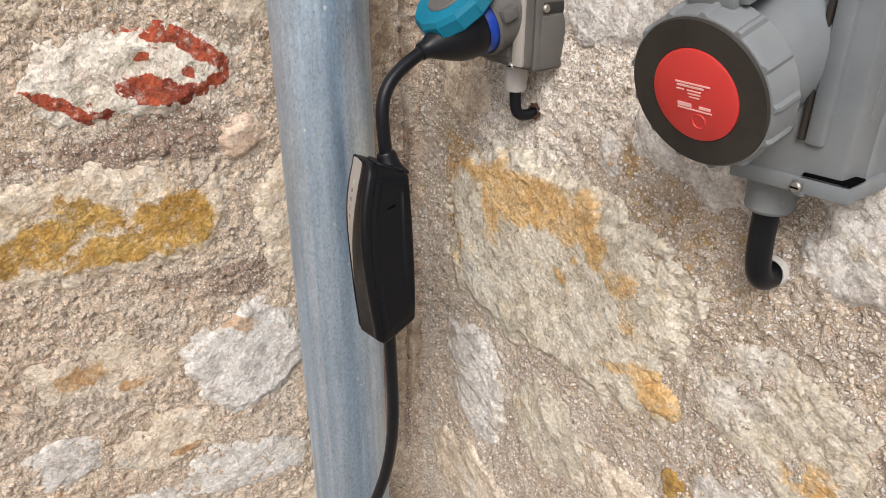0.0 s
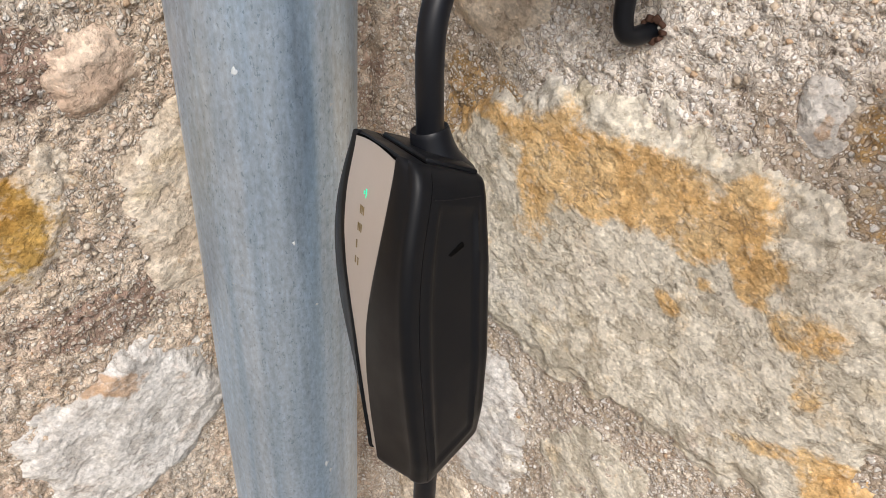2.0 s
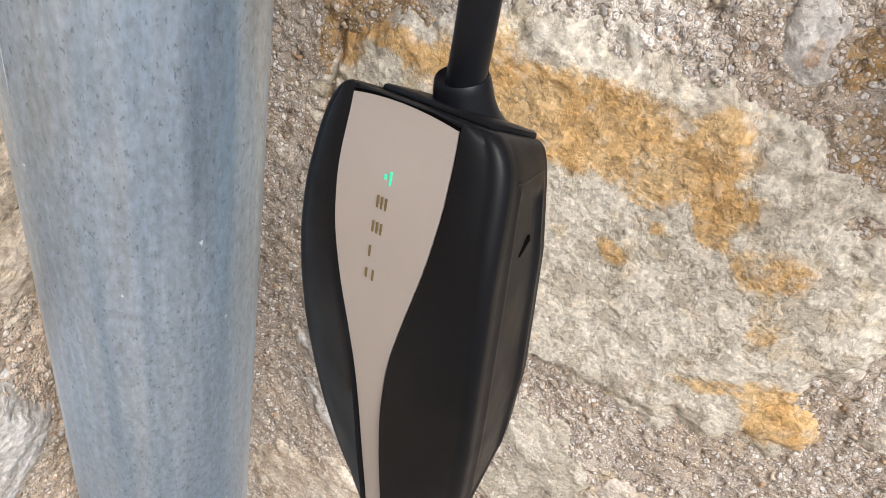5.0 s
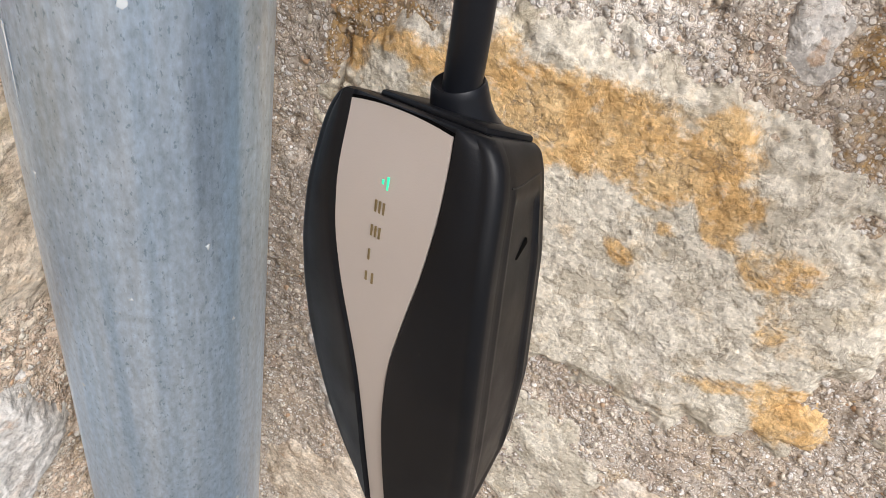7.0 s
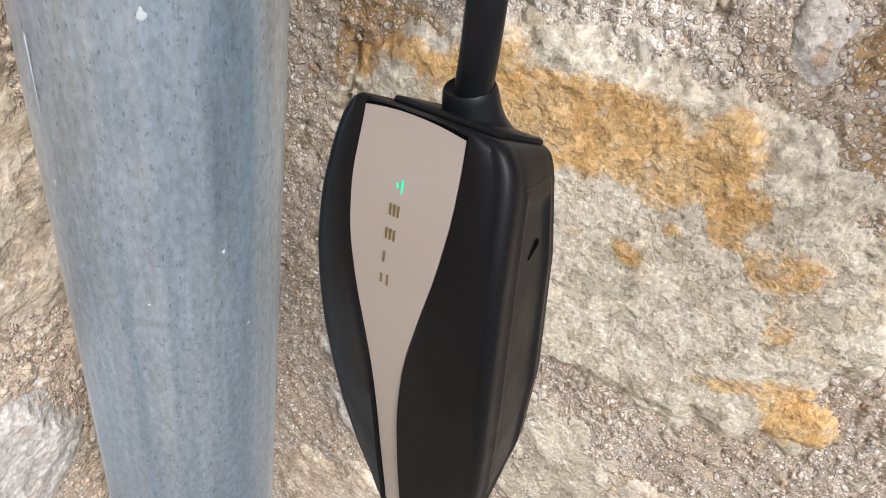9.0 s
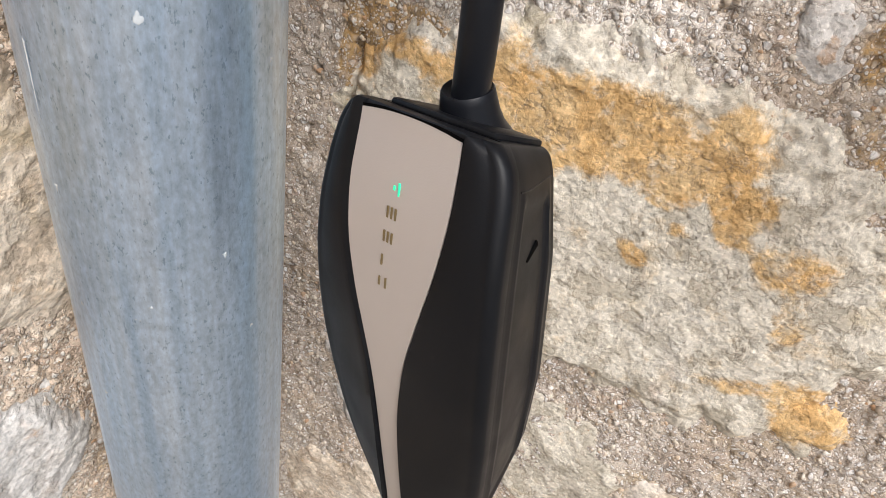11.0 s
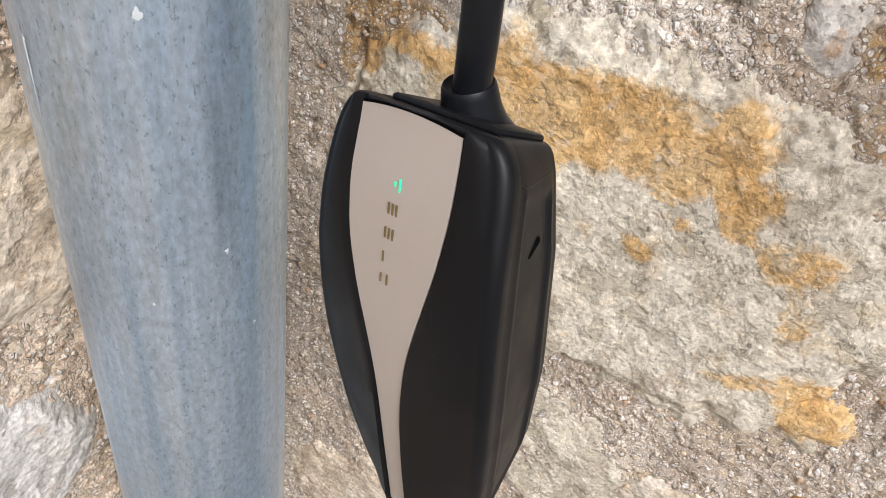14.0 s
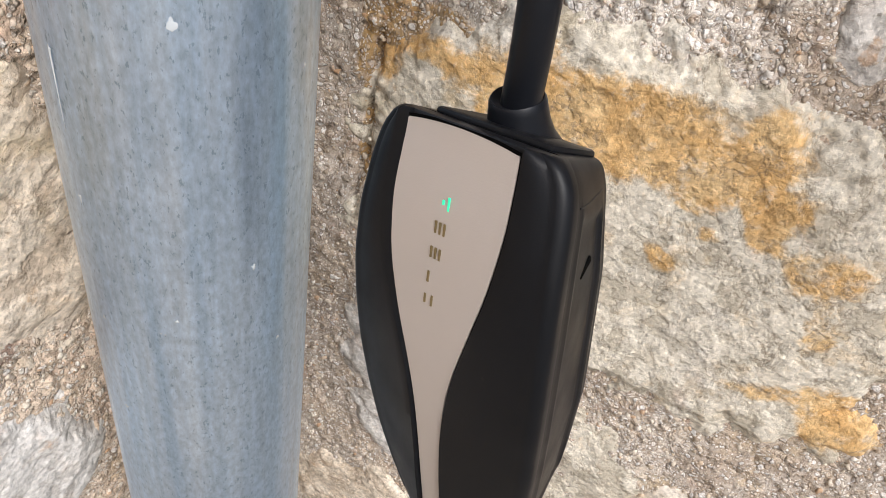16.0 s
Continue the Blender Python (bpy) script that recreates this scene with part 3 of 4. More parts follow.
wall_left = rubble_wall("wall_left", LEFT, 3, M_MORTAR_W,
    # first two spots paint the shade of the corner, the others are brown stains
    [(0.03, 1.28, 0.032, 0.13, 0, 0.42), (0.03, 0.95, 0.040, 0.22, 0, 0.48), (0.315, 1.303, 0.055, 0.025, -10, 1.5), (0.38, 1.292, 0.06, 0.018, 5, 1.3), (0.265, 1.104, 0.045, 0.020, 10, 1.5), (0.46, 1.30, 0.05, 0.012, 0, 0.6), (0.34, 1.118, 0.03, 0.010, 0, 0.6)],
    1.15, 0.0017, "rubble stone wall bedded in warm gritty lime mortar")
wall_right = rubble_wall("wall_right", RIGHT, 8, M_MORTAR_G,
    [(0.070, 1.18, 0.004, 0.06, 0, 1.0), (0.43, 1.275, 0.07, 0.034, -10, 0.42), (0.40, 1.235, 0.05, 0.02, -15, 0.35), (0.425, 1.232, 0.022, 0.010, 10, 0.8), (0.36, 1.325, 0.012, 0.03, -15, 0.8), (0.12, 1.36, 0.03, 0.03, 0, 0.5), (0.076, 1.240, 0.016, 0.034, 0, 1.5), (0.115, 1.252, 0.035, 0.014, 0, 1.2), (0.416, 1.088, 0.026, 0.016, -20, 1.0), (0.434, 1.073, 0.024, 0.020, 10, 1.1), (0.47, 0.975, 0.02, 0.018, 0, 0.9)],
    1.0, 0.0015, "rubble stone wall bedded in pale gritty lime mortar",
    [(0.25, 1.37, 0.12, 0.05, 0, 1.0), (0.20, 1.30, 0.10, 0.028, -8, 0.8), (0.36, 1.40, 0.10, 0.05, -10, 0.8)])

# stones of the wall behind the pipe
stone(wall_left, LEFT, 101, 0.356, 1.378, 0.108, 0.050, 2, 0.006, M_RED,
    [(0.432, 1.350, 0.034, 0.009, -30, 1.0), (0.395, 1.336, 0.022, 0.006, -12, 0.9), (0.335, 1.356, 0.034, 0.014, -14, 1.0), (0.300, 1.350, 0.022, 0.012, 10, 0.9), (0.272, 1.360, 0.026, 0.010, 32, 1.0), (0.292, 1.402, 0.050, 0.009, -34, 1.0), (0.345, 1.432, 0.032, 0.012, -6, 1.0), (0.328, 1.414, 0.02, 0.006, -10, 0.7), (0.30, 1.375, 0.006, 0.005, 0, 0.8), (0.345, 1.39, 0.006, 0.005, 0, 0.8)],
    label="pale stone with flaking red surface")
stone(wall_left, LEFT, 102, 0.43, 1.212, 0.155, 0.068, -4, 0.005, M_YELLOW,
    [(0.338, 1.200, 0.050, 0.034, 0, 1.0), (0.40, 1.178, 0.07, 0.018, 0, 1.0), (0.425, 1.228, 0.04, 0.016, -30, 0.8), (0.49, 1.20, 0.06, 0.022, 20, 0.95), (0.41, 1.175, 0.03, 0.015, 0, 0.7)],
    label="pale stone with ochre stain")
stone(wall_left, LEFT, 103, 0.272, 0.982, 0.080, 0.082, 25, 0.007, M_QUARTZ, [(0.30, 1.045, 0.04, 0.012, -20, 0.8)], flake=0.0017, label="pale grey stone")
stone(wall_left, LEFT, 104, 0.245, 1.288, 0.030, 0.026, 15, 0.008, M_PINK, (), label="small pink stone")
stone(wall_left, LEFT, 105, 0.205, 1.165, 0.040, 0.085, 3, 0.005, M_TAN, ())
stone(wall_left, LEFT, 106, 0.455, 1.020, 0.080, 0.045, -12, 0.0022, M_TAN, [(0.48, 1.02, 0.03, 0.015, 10, 0.75), (0.42, 0.99, 0.02, 0.01, 0, 0.7)])
stone(wall_left, LEFT, 107, 0.40, 0.885, 0.07, 0.04, 8, 0.0022, M_TAN, [(0.377, 0.862, 0.02, 0.007, 5, 1.0)])
stone(wall_left, LEFT, 108, 0.52, 0.90, 0.05, 0.035, 12, 0.0022, M_QUARTZ, ())
stone(wall_left, LEFT, 109, 0.30, 0.80, 0.09, 0.045, -6, 0.0022, M_QUARTZ, ())
stone(wall_left, LEFT, 110, 0.50, 1.455, 0.07, 0.035, 8, 0.0022, M_TAN, ())
# next four stones stand near the corner, its shade put into their brown
stone(wall_left, LEFT, 111, 0.085, 1.40, 0.045, 0.055, 5, 0.005, M_BROWN_SHADED, ())
stone(wall_left, LEFT, 112, 0.12, 0.90, 0.036, 0.09, -5, 0.004, M_BROWN_SHADED, ())
stone(wall_left, LEFT, 118, 0.085, 1.25, 0.024, 0.06, 2, 0.005, M_BROWN_SHADED, ())
stone(wall_left, LEFT, 119, 0.040, 0.90, 0.032, 0.09, -3, 0.006, M_BROWN_SHADED, ())
stone(wall_left, LEFT, 114, 0.20, 1.47, 0.06, 0.05, 5, 0.004, M_TAN, ())
stone(wall_left, LEFT, 115, 0.14, 0.70, 0.10, 0.05, 5, 0.006, M_TAN, ())
stone(wall_left, LEFT, 116, 0.45, 0.76, 0.08, 0.05, 0, 0.0022, M_QUARTZ, ())

# stones of the wall that carries the sockets
stone(wall_right, RIGHT, 201, 0.260, 1.153, 0.196, 0.126, -3, 0.009, M_OCHRE,
    [(0.078, 1.240, 0.012, 0.026, 0, 1.0), (0.13, 1.243, 0.05, 0.010, -4, 0.85), (0.200, 1.231, 0.062, 0.032, -8, 1.0), (0.160, 1.200, 0.018, 0.04, 8, 0.85), (0.262, 1.234, 0.055, 0.028, -8, 1.0), (0.312, 1.243, 0.020, 0.026, -10, 1.0), (0.330, 1.214, 0.014, 0.024, 5, 0.95), (0.282, 1.160, 0.013, 0.010, -30, 0.85), (0.285, 1.200, 0.006, 0.005, 0, 0.7), (0.301, 1.186, 0.006, 0.006, 0, 0.7), (0.370, 1.187, 0.022, 0.018, 0, 0.60), (0.384, 1.155, 0.012, 0.030, 10, 0.45), (0.388, 1.090, 0.028, 0.008, 8, 0.48), (0.416, 1.090, 0.022, 0.016, -20, 0.9), (0.432, 1.073, 0.022, 0.018, 10, 0.95), (0.452, 1.100, 0.008, 0.022, -20, 0.8), (0.09, 1.12, 0.018, 0.03, 0, 0.5)],
    step=0.0014, flake=0.0011, power=3.2, ragged=0.24, label="large sandstone with ochre stain")
stone(wall_right, RIGHT, 202, 0.435, 1.365, 0.085, 0.060, -8, 0.006, M_PALE, (), flake=0.0014, label="smooth pale stone")
stone(wall_right, RIGHT, 203, 0.560, 1.130, 0.080, 0.065, -6, 0.0022, M_OCHRE, [(0.60, 1.09, 0.03, 0.02, 0, 0.6)], flake=0.0018)
stone(wall_right, RIGHT, 204, 0.130, 0.920, 0.060, 0.095, 14, 0.006, M_QUARTZ, [(0.07, 0.84, 0.03, 0.03, 0, 0.6)], flake=0.002)
stone(wall_right, RIGHT, 205, 0.280, 0.925, 0.075, 0.060, -28, 0.0022, M_OCHRE, (), flake=0.002)
stone(wall_right, RIGHT, 206, 0.095, 1.345, 0.045, 0.060, 6, 0.006, M_TAN, ())
stone(wall_right, RIGHT, 207, 0.331, 1.318, 0.014, 0.024, 12, 0.004, M_QUARTZ, [(0.335, 1.312, 0.006, 0.006, 0, 0.8)])
stone(wall_right, RIGHT, 208, 0.60, 1.32, 0.06, 0.06, 5, 0.006, M_PALE, ())
stone(wall_right, RIGHT, 209, 0.42, 0.90, 0.08, 0.05, -10, 0.0022, M_TAN, ())
stone(wall_right, RIGHT, 210, 0.12, 0.72, 0.09, 0.07, 5, 0.006, M_TAN, ())
stone(wall_right, RIGHT, 211, 0.33, 1.47, 0.09, 0.05, 4, 0.005, M_PALE, ())
stone(wall_right, RIGHT, 213, 0.467, 0.978, 0.014, 0.022, 15, 0.003, M_YELLOW, [(0.467, 0.978, 0.03, 0.03, 0, 1.4)], label="bright yellow lichened stone")
stone(wall_right, RIGHT, 214, 0.432, 1.076, 0.026, 0.023, 10, 0.007, M_OCHRE, [(0.432, 1.076, 0.05, 0.05, 0, 1.3)], flake=0.0012, label="small ochre stone")
stone(wall_right, RIGHT, 212, 0.55, 1.0, 0.06, 0.045, -15, 0.0022, M_QUARTZ, ())

grit(wall_left, LEFT, 31, 9000, (0.0, 0.62), (0.62, 1.52), (0.0007, 0.0027), [(0.356, 1.378, 0.1, 0.045), (0.43, 1.205, 0.13, 0.042), (0.27, 0.97, 0.08, 0.08), (0.205, 1.165, 0.035, 0.08), (0.45, 1.0, 0.07, 0.05)])
grit(wall_right, RIGHT, 32, 12000, (0.0, 0.66), (0.62, 1.52), (0.0007, 0.0030), [(0.235, 1.145, 0.165, 0.115), (0.435, 1.365, 0.08, 0.055), (0.565, 1.135, 0.075, 0.06), (0.105, 0.935, 0.05, 0.11), (0.255, 0.905, 0.09, 0.065), (0.095, 1.345, 0.04, 0.055)])

# ---- the pipe ----
PIPE = Vector((-0.1290, 0.7820, 0))
pipe = empty("downpipe", "weathered galvanised steel downpipe with bluish patina beside the corner", "pipe")
pipe.location = PIPE
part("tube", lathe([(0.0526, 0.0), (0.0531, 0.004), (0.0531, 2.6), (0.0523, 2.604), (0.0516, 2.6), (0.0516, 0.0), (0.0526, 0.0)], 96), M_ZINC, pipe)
for pz, pa, size, drip in ((1.306, 203, 0.0011, 0.036), (1.3255, 254, 0.0017, 0.002), (1.244, 204, 0.0011, 0.002), (1.177, 204, 0.0011, 0.0), (1.1165, 208.6, 0.0012, 0.0), (1.216, 281, 0.0010, 0.002), (0.998, 298, 0.0016, 0.004), (0.987, 302, 0.0013, 0.003), (1.450, 287, 0.0016, 0.003), (1.448, 315, 0.0014, 0.004), (1.163, 295, 0.0009, 0.0), (1.301, 311, 0.0010, 0.0), (1.19, 245, 0.0009, 0.0)):
    bm = bmesh.new()
    outline = []
    for k in range(16):
        a = 2 * math.pi * k / 16
        r = size * (1 + 0.35 * math.sin(3 * a + pz * 40) + 0.2 * math.sin(5 * a))
        w, h = r * math.cos(a), r * math.sin(a)
        if h < 0 and drip:
            h, w = h - drip * max(0, 1 - abs(w) / (0.6 * size)), w
        th = radians(pa) + w / 0.0531
        outline.append(bm.verts.new((0.0534 * math.cos(th), 0.0534 * math.sin(th), pz + h)))
    mid = bm.verts.new((0.0537 * math.cos(radians(pa)), 0.0537 * math.sin(radians(pa)), pz))
    for k in range(16):
        bm.faces.new((outline[k], outline[(k + 1) % 16], mid))
    part("paint_splash", bm, M_PAINT, pipe, "dried white paint splash")

# ---- the charging control box on its cable ----
ACROSS = Vector((0.29666, -0.93672, 0.18585)).normalized()
UP = Vector((0.00454, 0.19600, 0.98059))
UP = (UP - UP.dot(ACROSS) * ACROSS).normalized()
REAR = UP.cross(ACROSS).normalized()
TOP = Vector((-0.05381, 0.66768, 1.32069)) + 0.0043 * ACROSS
box = empty("charging_control_box", "black car charging box with champagne face plate hanging on its cable", "charger")
box.matrix_world = Matrix((ACROSS, REAR, UP)).transposed().to_4x4()
box.location = TOP


def curve(table, h):
    return float(np.interp(h, [p[0] for p in table], [p[1] for p in table]))


def soft_curve(table, h, r=0.04):
    return sum(curve(table, h + k * r / 3) for k in range(-3, 4)) / 7


# by the share of the height from the top: half width at the shoulder and at the back, depth of the shoulder and of the plate
HALF = [(0, 0.0318), (0.03, 0.0366), (0.06, 0.0386), (0.11, 0.0404), (0.22, 0.0426), (0.335, 0.0438), (0.45, 0.0437), (0.56, 0.0429), (0.675, 0.0411), (0.79, 0.0383), (0.9, 0.0343), (0.97, 0.0297), (1, 0.0268)]
BACK_HALF = [(0, 0.0262), (0.05, 0.0290), (0.25, 0.0328), (0.6, 0.0334), (0.85, 0.0296), (1, 0.0236)]
SHOULDER = [(0, -0.0238), (0.11, -0.0280), (0.22, -0.0318), (0.335, -0.0334), (0.45, -0.0330), (0.56, -0.0314), (0.675, -0.0285), (0.79, -0.0250), (0.9, -0.0208), (1, -0.0175)]
PLATE_D = [(0, -0.0264), (0.055, -0.0280), (0.165, -0.0320), (0.28, -0.0348), (0.39, -0.0358), (0.505, -0.0354), (0.59, -0.0343), (0.675, -0.0331), (0.76, -0.0314), (0.845, -0.0296), (0.93, -0.0275), (1, -0.0258)]
PLATE_HALF = [(0, 0.0218), (0.055, 0.0225), (0.165, 0.0232), (0.28, 0.0208), (0.39, 0.0157), (0.505, 0.0099), (0.59, 0.0072), (0.675, 0.0058), (0.76, 0.0054), (0.93, 0.0050), (1, 0.0049)]
WALL_WIDTH = [(0, 0.0050), (0.25, 0.0042), (0.5, 0.0022), (0.75, 0.0013), (1, 0.0012)]
WALL_RISE = [(0, 0.0005), (0.3, 0.0008), (0.55, 0.0016), (0.8, 0.0024), (1, 0.0026)]


def shell_place(s, w, d):
    """The top slopes down to the back; the bottom is a shallow keel, lowest at the joint."""
    top = -0.0103 - 0.33 * d
    bottom = float(np.interp(d, (-0.03, -0.007, 0.024), (-0.1780, -0.1890, -0.1660)))
    return Vector((w, d, top + (bottom - top) * s))


def end_pull(s, depth=0.0026, reach=0.022):
    k = max(0.0, 1 - min(s, 1 - s) / reach)
    return depth * (1 - math.sqrt(max(0.0, 1 - k * k)))


def slices_of(n, near=0.024, fine=6):
    edge = [near * (1 - math.cos(math.pi / 2 * k / fine)) for k in range(fine)]
    return edge + [near + (1 - 2 * near) * k / n for k in range(n + 1)] + [1 - e for e in reversed(edge)]


def loft(outlines):
    bm = bmesh.new()
    rings = [[bm.verts.new(p) for p in ring] for ring in outlines]
    n = len(rings[0])
    for a, b in zip(rings, rings[1:]):
        for k in range(n):
            bm.faces.new((a[k], a[(k + 1) % n], b[(k + 1) % n], b[k]))
    bm.faces.new(rings[0])
    bm.faces.new(rings[-1])
    return bm


def mirrored(right):
    return right + [(-w, d) for w, d in reversed(right)]


def front_shell():
    """Two cheeks that slope back from a channel, in which the face plate lies."""
    rings = []
    for s in slices_of(60):
        pull = end_pull(s)
        half, sh, pd = soft_curve(HALF, s, 0.02) - pull, soft_curve(SHOULDER, s) + 0.6 * pull, soft_curve(PLATE_D, s) + 0.5 * pull
        p, rise = soft_curve(PLATE_HALF, s), curve(WALL_RISE, s)
        r = 0.0048
        halves = []
        for bw in (0.0010, curve(WALL_WIDTH, s)):
            side = [(half - 0.0012, sh + 0.0092)]
            for k in range(9):
                a = math.pi / 2 * k / 8
                side.append((half - r + r * math.cos(a), sh + r - r * math.sin(a)))
            w0, d0, w1, d1 = half - r, sh, min(p + bw, half - r - 0.001), pd - rise
            for k in range(1, 9):
                f = k / 8
                side.append((w0 + (w1 - w0) * f, d0 + (d1 - d0) * f - 0.0006 * math.sin(math.pi * f)))
            side.append((w1 - 0.25 * (w1 - p), d1 + 0.1 * rise))
            side.append((p + 0.0004, pd + 0.0001))
            side.append((p + 0.0003, pd + 0.0012))
            halves.append(side)
        rings.append([shell_place(s, w, d) for w, d in halves[0] + [(-w, d) for w, d in reversed(halves[1])]])
    return loft(rings)


def flank(s, q):
    """Half width and depth of the rear casing at a share q of the way from the joint to the back, with its sunk panel."""
    pull = end_pull(s)
    d0, d1 = soft_curve(SHOULDER, s) + 0.0096, 0.0172 + 0.0075 * s - 0.6 * pull
    w0, w1 = soft_curve(HALF, s, 0.02) - 0.0015, soft_curve(BACK_HALF, s, 0.02)
    r = 0.004
    d = d0 + (d1 - r - d0) * q
    w = w0 + (w1 - w0) * q ** 1.15 - pull
    sink = smooth(0.085, 0.12, s) * smooth(0.915, 0.88, s) * smooth(0.13, 0.21, q) * smooth(0.90, 0.82, q)
    rim = smooth(0.06, 0.085, s) * smooth(0.94, 0.915, s) * smooth(0.07, 0.13, q) * smooth(0.98, 0.90, q)
    return w + 0.0005 * float(rim) - 0.0016 * float(sink), d, w1 - pull, d1, r


def rear_shell():
    rings = []
    for s in slices_of(72):
        right = [flank(s, k / 28)[:2] for k in range(29)]
        w, d, w1, d1, r = flank(s, 1.0)
        for k in range(1, 7):
            a = math.pi / 2 * k / 6
            right.append((w1 - r + r * math.cos(a), d1 - r + r * math.sin(a)))
        rings.append([shell_place(s, w, d) for w, d in mirrored(right)])
    return loft(rings)


def seam_core():
    rings = []
    for s in slices_of(40):
        half, sh = soft_curve(HALF, s, 0.02) - 0.0030 - end_pull(s), soft_curve(SHOULDER, s)
        rings.append([shell_place(s, w, d) for w, d in mirrored([(half, sh + 0.0104), (half, sh + 0.0086)])])
    return loft(rings)


front = part("front_shell", front_shell(), M_BLACK, box, "matt black front shell", 32)
part("seam", seam_core(), M_GAP, box, "dark joint between the shells", 40)
rear = part("rear_shell", rear_shell(), M_BLACK, box, "matt black rear shell", 40)


def face_point(s, w, lift):
    return shell_place(s, w, soft_curve(PLATE_D, s) - 0.0004 * max(0.0, 1 - (w / 0.024) ** 2) - lift)


def plate(grow, lift, depth, s0, s1, n=70):
    """The tapering plate: broad above with an arched top edge, a narrow tail below."""
    bm = bmesh.new()
    rows = []
    for i in range(n + 1):
        s = s0 + (s1 - s0) * i / n
        r = soft_curve(PLATE_HALF, s) + grow
        row = [face_point(s, -r, lift - depth)]
        for k in range(9):
            rise = 0.011 * (1 - ((k - 4) / 4) ** 2) * (1 - i / n) ** 14
            row.append(face_point(max(s - rise, 0.002), -r + 2 * r * k / 8, lift))
        row.append(face_point(s, r, lift - depth))
        rows.append([bm.verts.new(p) for p in row])
    for a, b in zip(rows, rows[1:]):
        for k in range(len(a) - 1):
            bm.faces.new((a[k], a[k + 1], b[k + 1], b[k]))
    bm.faces.new(rows[0])
    bm.faces.new(rows[-1])
    return bm


face = part("face_plate", plate(-0.0001, 0.0003, 0.002, 0.016, 0.985), M_PLATE, box, "satin champagne-coloured face plate", 50)
part("plate_groove", plate(0.0005, -0.0003, 0.002, 0.010, 0.992), M_GAP, box, "thin dark gap round the plate", 50)

# five small bronze marks down the plate, as plain bars
for k, s in enumerate((0.145, 0.195, 0.245, 0.296, 0.343)):
    for dw, tall in (((-0.0008, 0.0016), (0.0014, 0.0046)), ((-0.0018, 0.0042), (0.0, 0.0042), (0.0018, 0.0042)), ((-0.0018, 0.0040), (0.0, 0.0040), (0.0018, 0.0040)), ((-0.0014, 0.0040),), ((-0.0016, 0.0034), (0.0014, 0.0040)))[k]:
        p = face_point(s, -0.0003 - 0.0003 * k + dw, 0.00045)
        part("mark", rbox(0.00075, 0.0004, tall, 0.0, T(*p) @ pose(0, 0, 0, -4, 0, 0)), M_LIT if k == 0 else M_MARK, face, "small mark lit green" if k == 0 else "small bronze mark", 0)


def side_place(s, q, lift):
    w, d = flank(s, q)[:2]
    return shell_place(s, w + lift, d)


slot = Matrix.Translation(side_place(0.205, 0.52, -0.0003)) @ pose(0, 0, 0, 0, 0, 12)
part("slot", rbox(0.0012, 0.0104, 0.0028, 0.0005, slot @ pose(0, 0, 0, 24, 0, 0)), M_GAP, rear, "small dark slot")
part("parting_line", tube([side_place(0.055 + 0.02 * (1 - k / 12), 0.05 + 0.93 * k / 12, 0.00005) for k in range(13)], 0.00028, 8), M_RUBBER, rear, "fine parting line across the flank")

# grommets and cable
part("cable_grommet", lathe([(0.0, -0.019), (0.0180, -0.0185), (0.0150, -0.0135), (0.0122, -0.0085), (0.0106, -0.003), (0.0098, 0.003), (0.0095, 0.0050), (0.0089, 0.0060), (0.0078, 0.0052), (0.0, 0.0045)], 40, T(-0.0006, 0.002, -0.0035) @ pose(0, 0, 0, 14, 0, 0)), M_RUBBER, box, "soft black cable grommet")
part("top_lip", rbox(0.047, 0.029, 0.0032, 0.0014, T(0, 0.0005, -0.0098) @ pose(0, 0, 0, -18.3, 0, 0)), M_BLACK, box, "raised lip round the grommet")
part("lower_grommet", lathe([(0.0, 0.012), (0.012, 0.011), (0.0110, 0.0), (0.0094, -0.004), (0.0082, -0.0045), (0.0, -0.004)], 32, T(0.0095, 0.000, -0.180)), M_RUBBER, box, "soft black cable grommet")

SOCKET_TILT = 17


def on_right(u, off, z):
    return Vector((*(CORNER + RIGHT[0] * u + RIGHT[1] * off).xy, z))


BOOT = on_right(0.205, 0.143, 1.414)
AXIS = (on_right(0.212, 0.05, 1.443) - BOOT).normalized()
cable = empty("charging_cable", "thick black rubber charging cable between socket and ground", "cable")
part("upper_length", tube(bezier(TOP + 0.001 * REAR - 0.004 * UP, TOP + 0.001 * REAR + 0.055 * UP + Vector((-0.004, -0.015, 0)), BOOT - 0.036 * AXIS + Vector((-0.014, -0.012, -0.014)), BOOT + 0.006 * AXIS, 36), 0.0066, 22), M_RUBBER, cable)
FOOT = TOP - 0.186 * UP + 0.0095 * ACROSS
low = bezier(FOOT, FOOT + Vector((0.003, 0.0, -0.14)), FOOT + Vector((0.008, 0.02, -0.22)), FOOT + Vector((-0.10, 0.05, -0.42)), 30)
low += bezier(low[-1], low[-1] + Vector((-0.03, -0.01, -0.25)), (-0.16, 0.60, 0.0075), (-0.35, 0.35, 0.0075), 24)[1:]
part("lower_length", tube(low, 0.0066, 20), M_RUBBER, cable)


# ---- wall sockets ----
def wall_pose(u, off, z):
    """x along the wall away from the corner, -y out of the wall, z up."""
    m = Matrix((RIGHT[0], -RIGHT[1], Vector((0, 0, 1)))).transposed().to_4x4()
    m.translation = on_right(u, off, z)
    return m


def out_pose(x, y, z, tilt=SOCKET_TILT):
    """z of the result points out of the wall and downward by tilt degrees."""
    return T(x, y, z) @ pose(0, 0, 0, 90 + tilt, 0, 0)


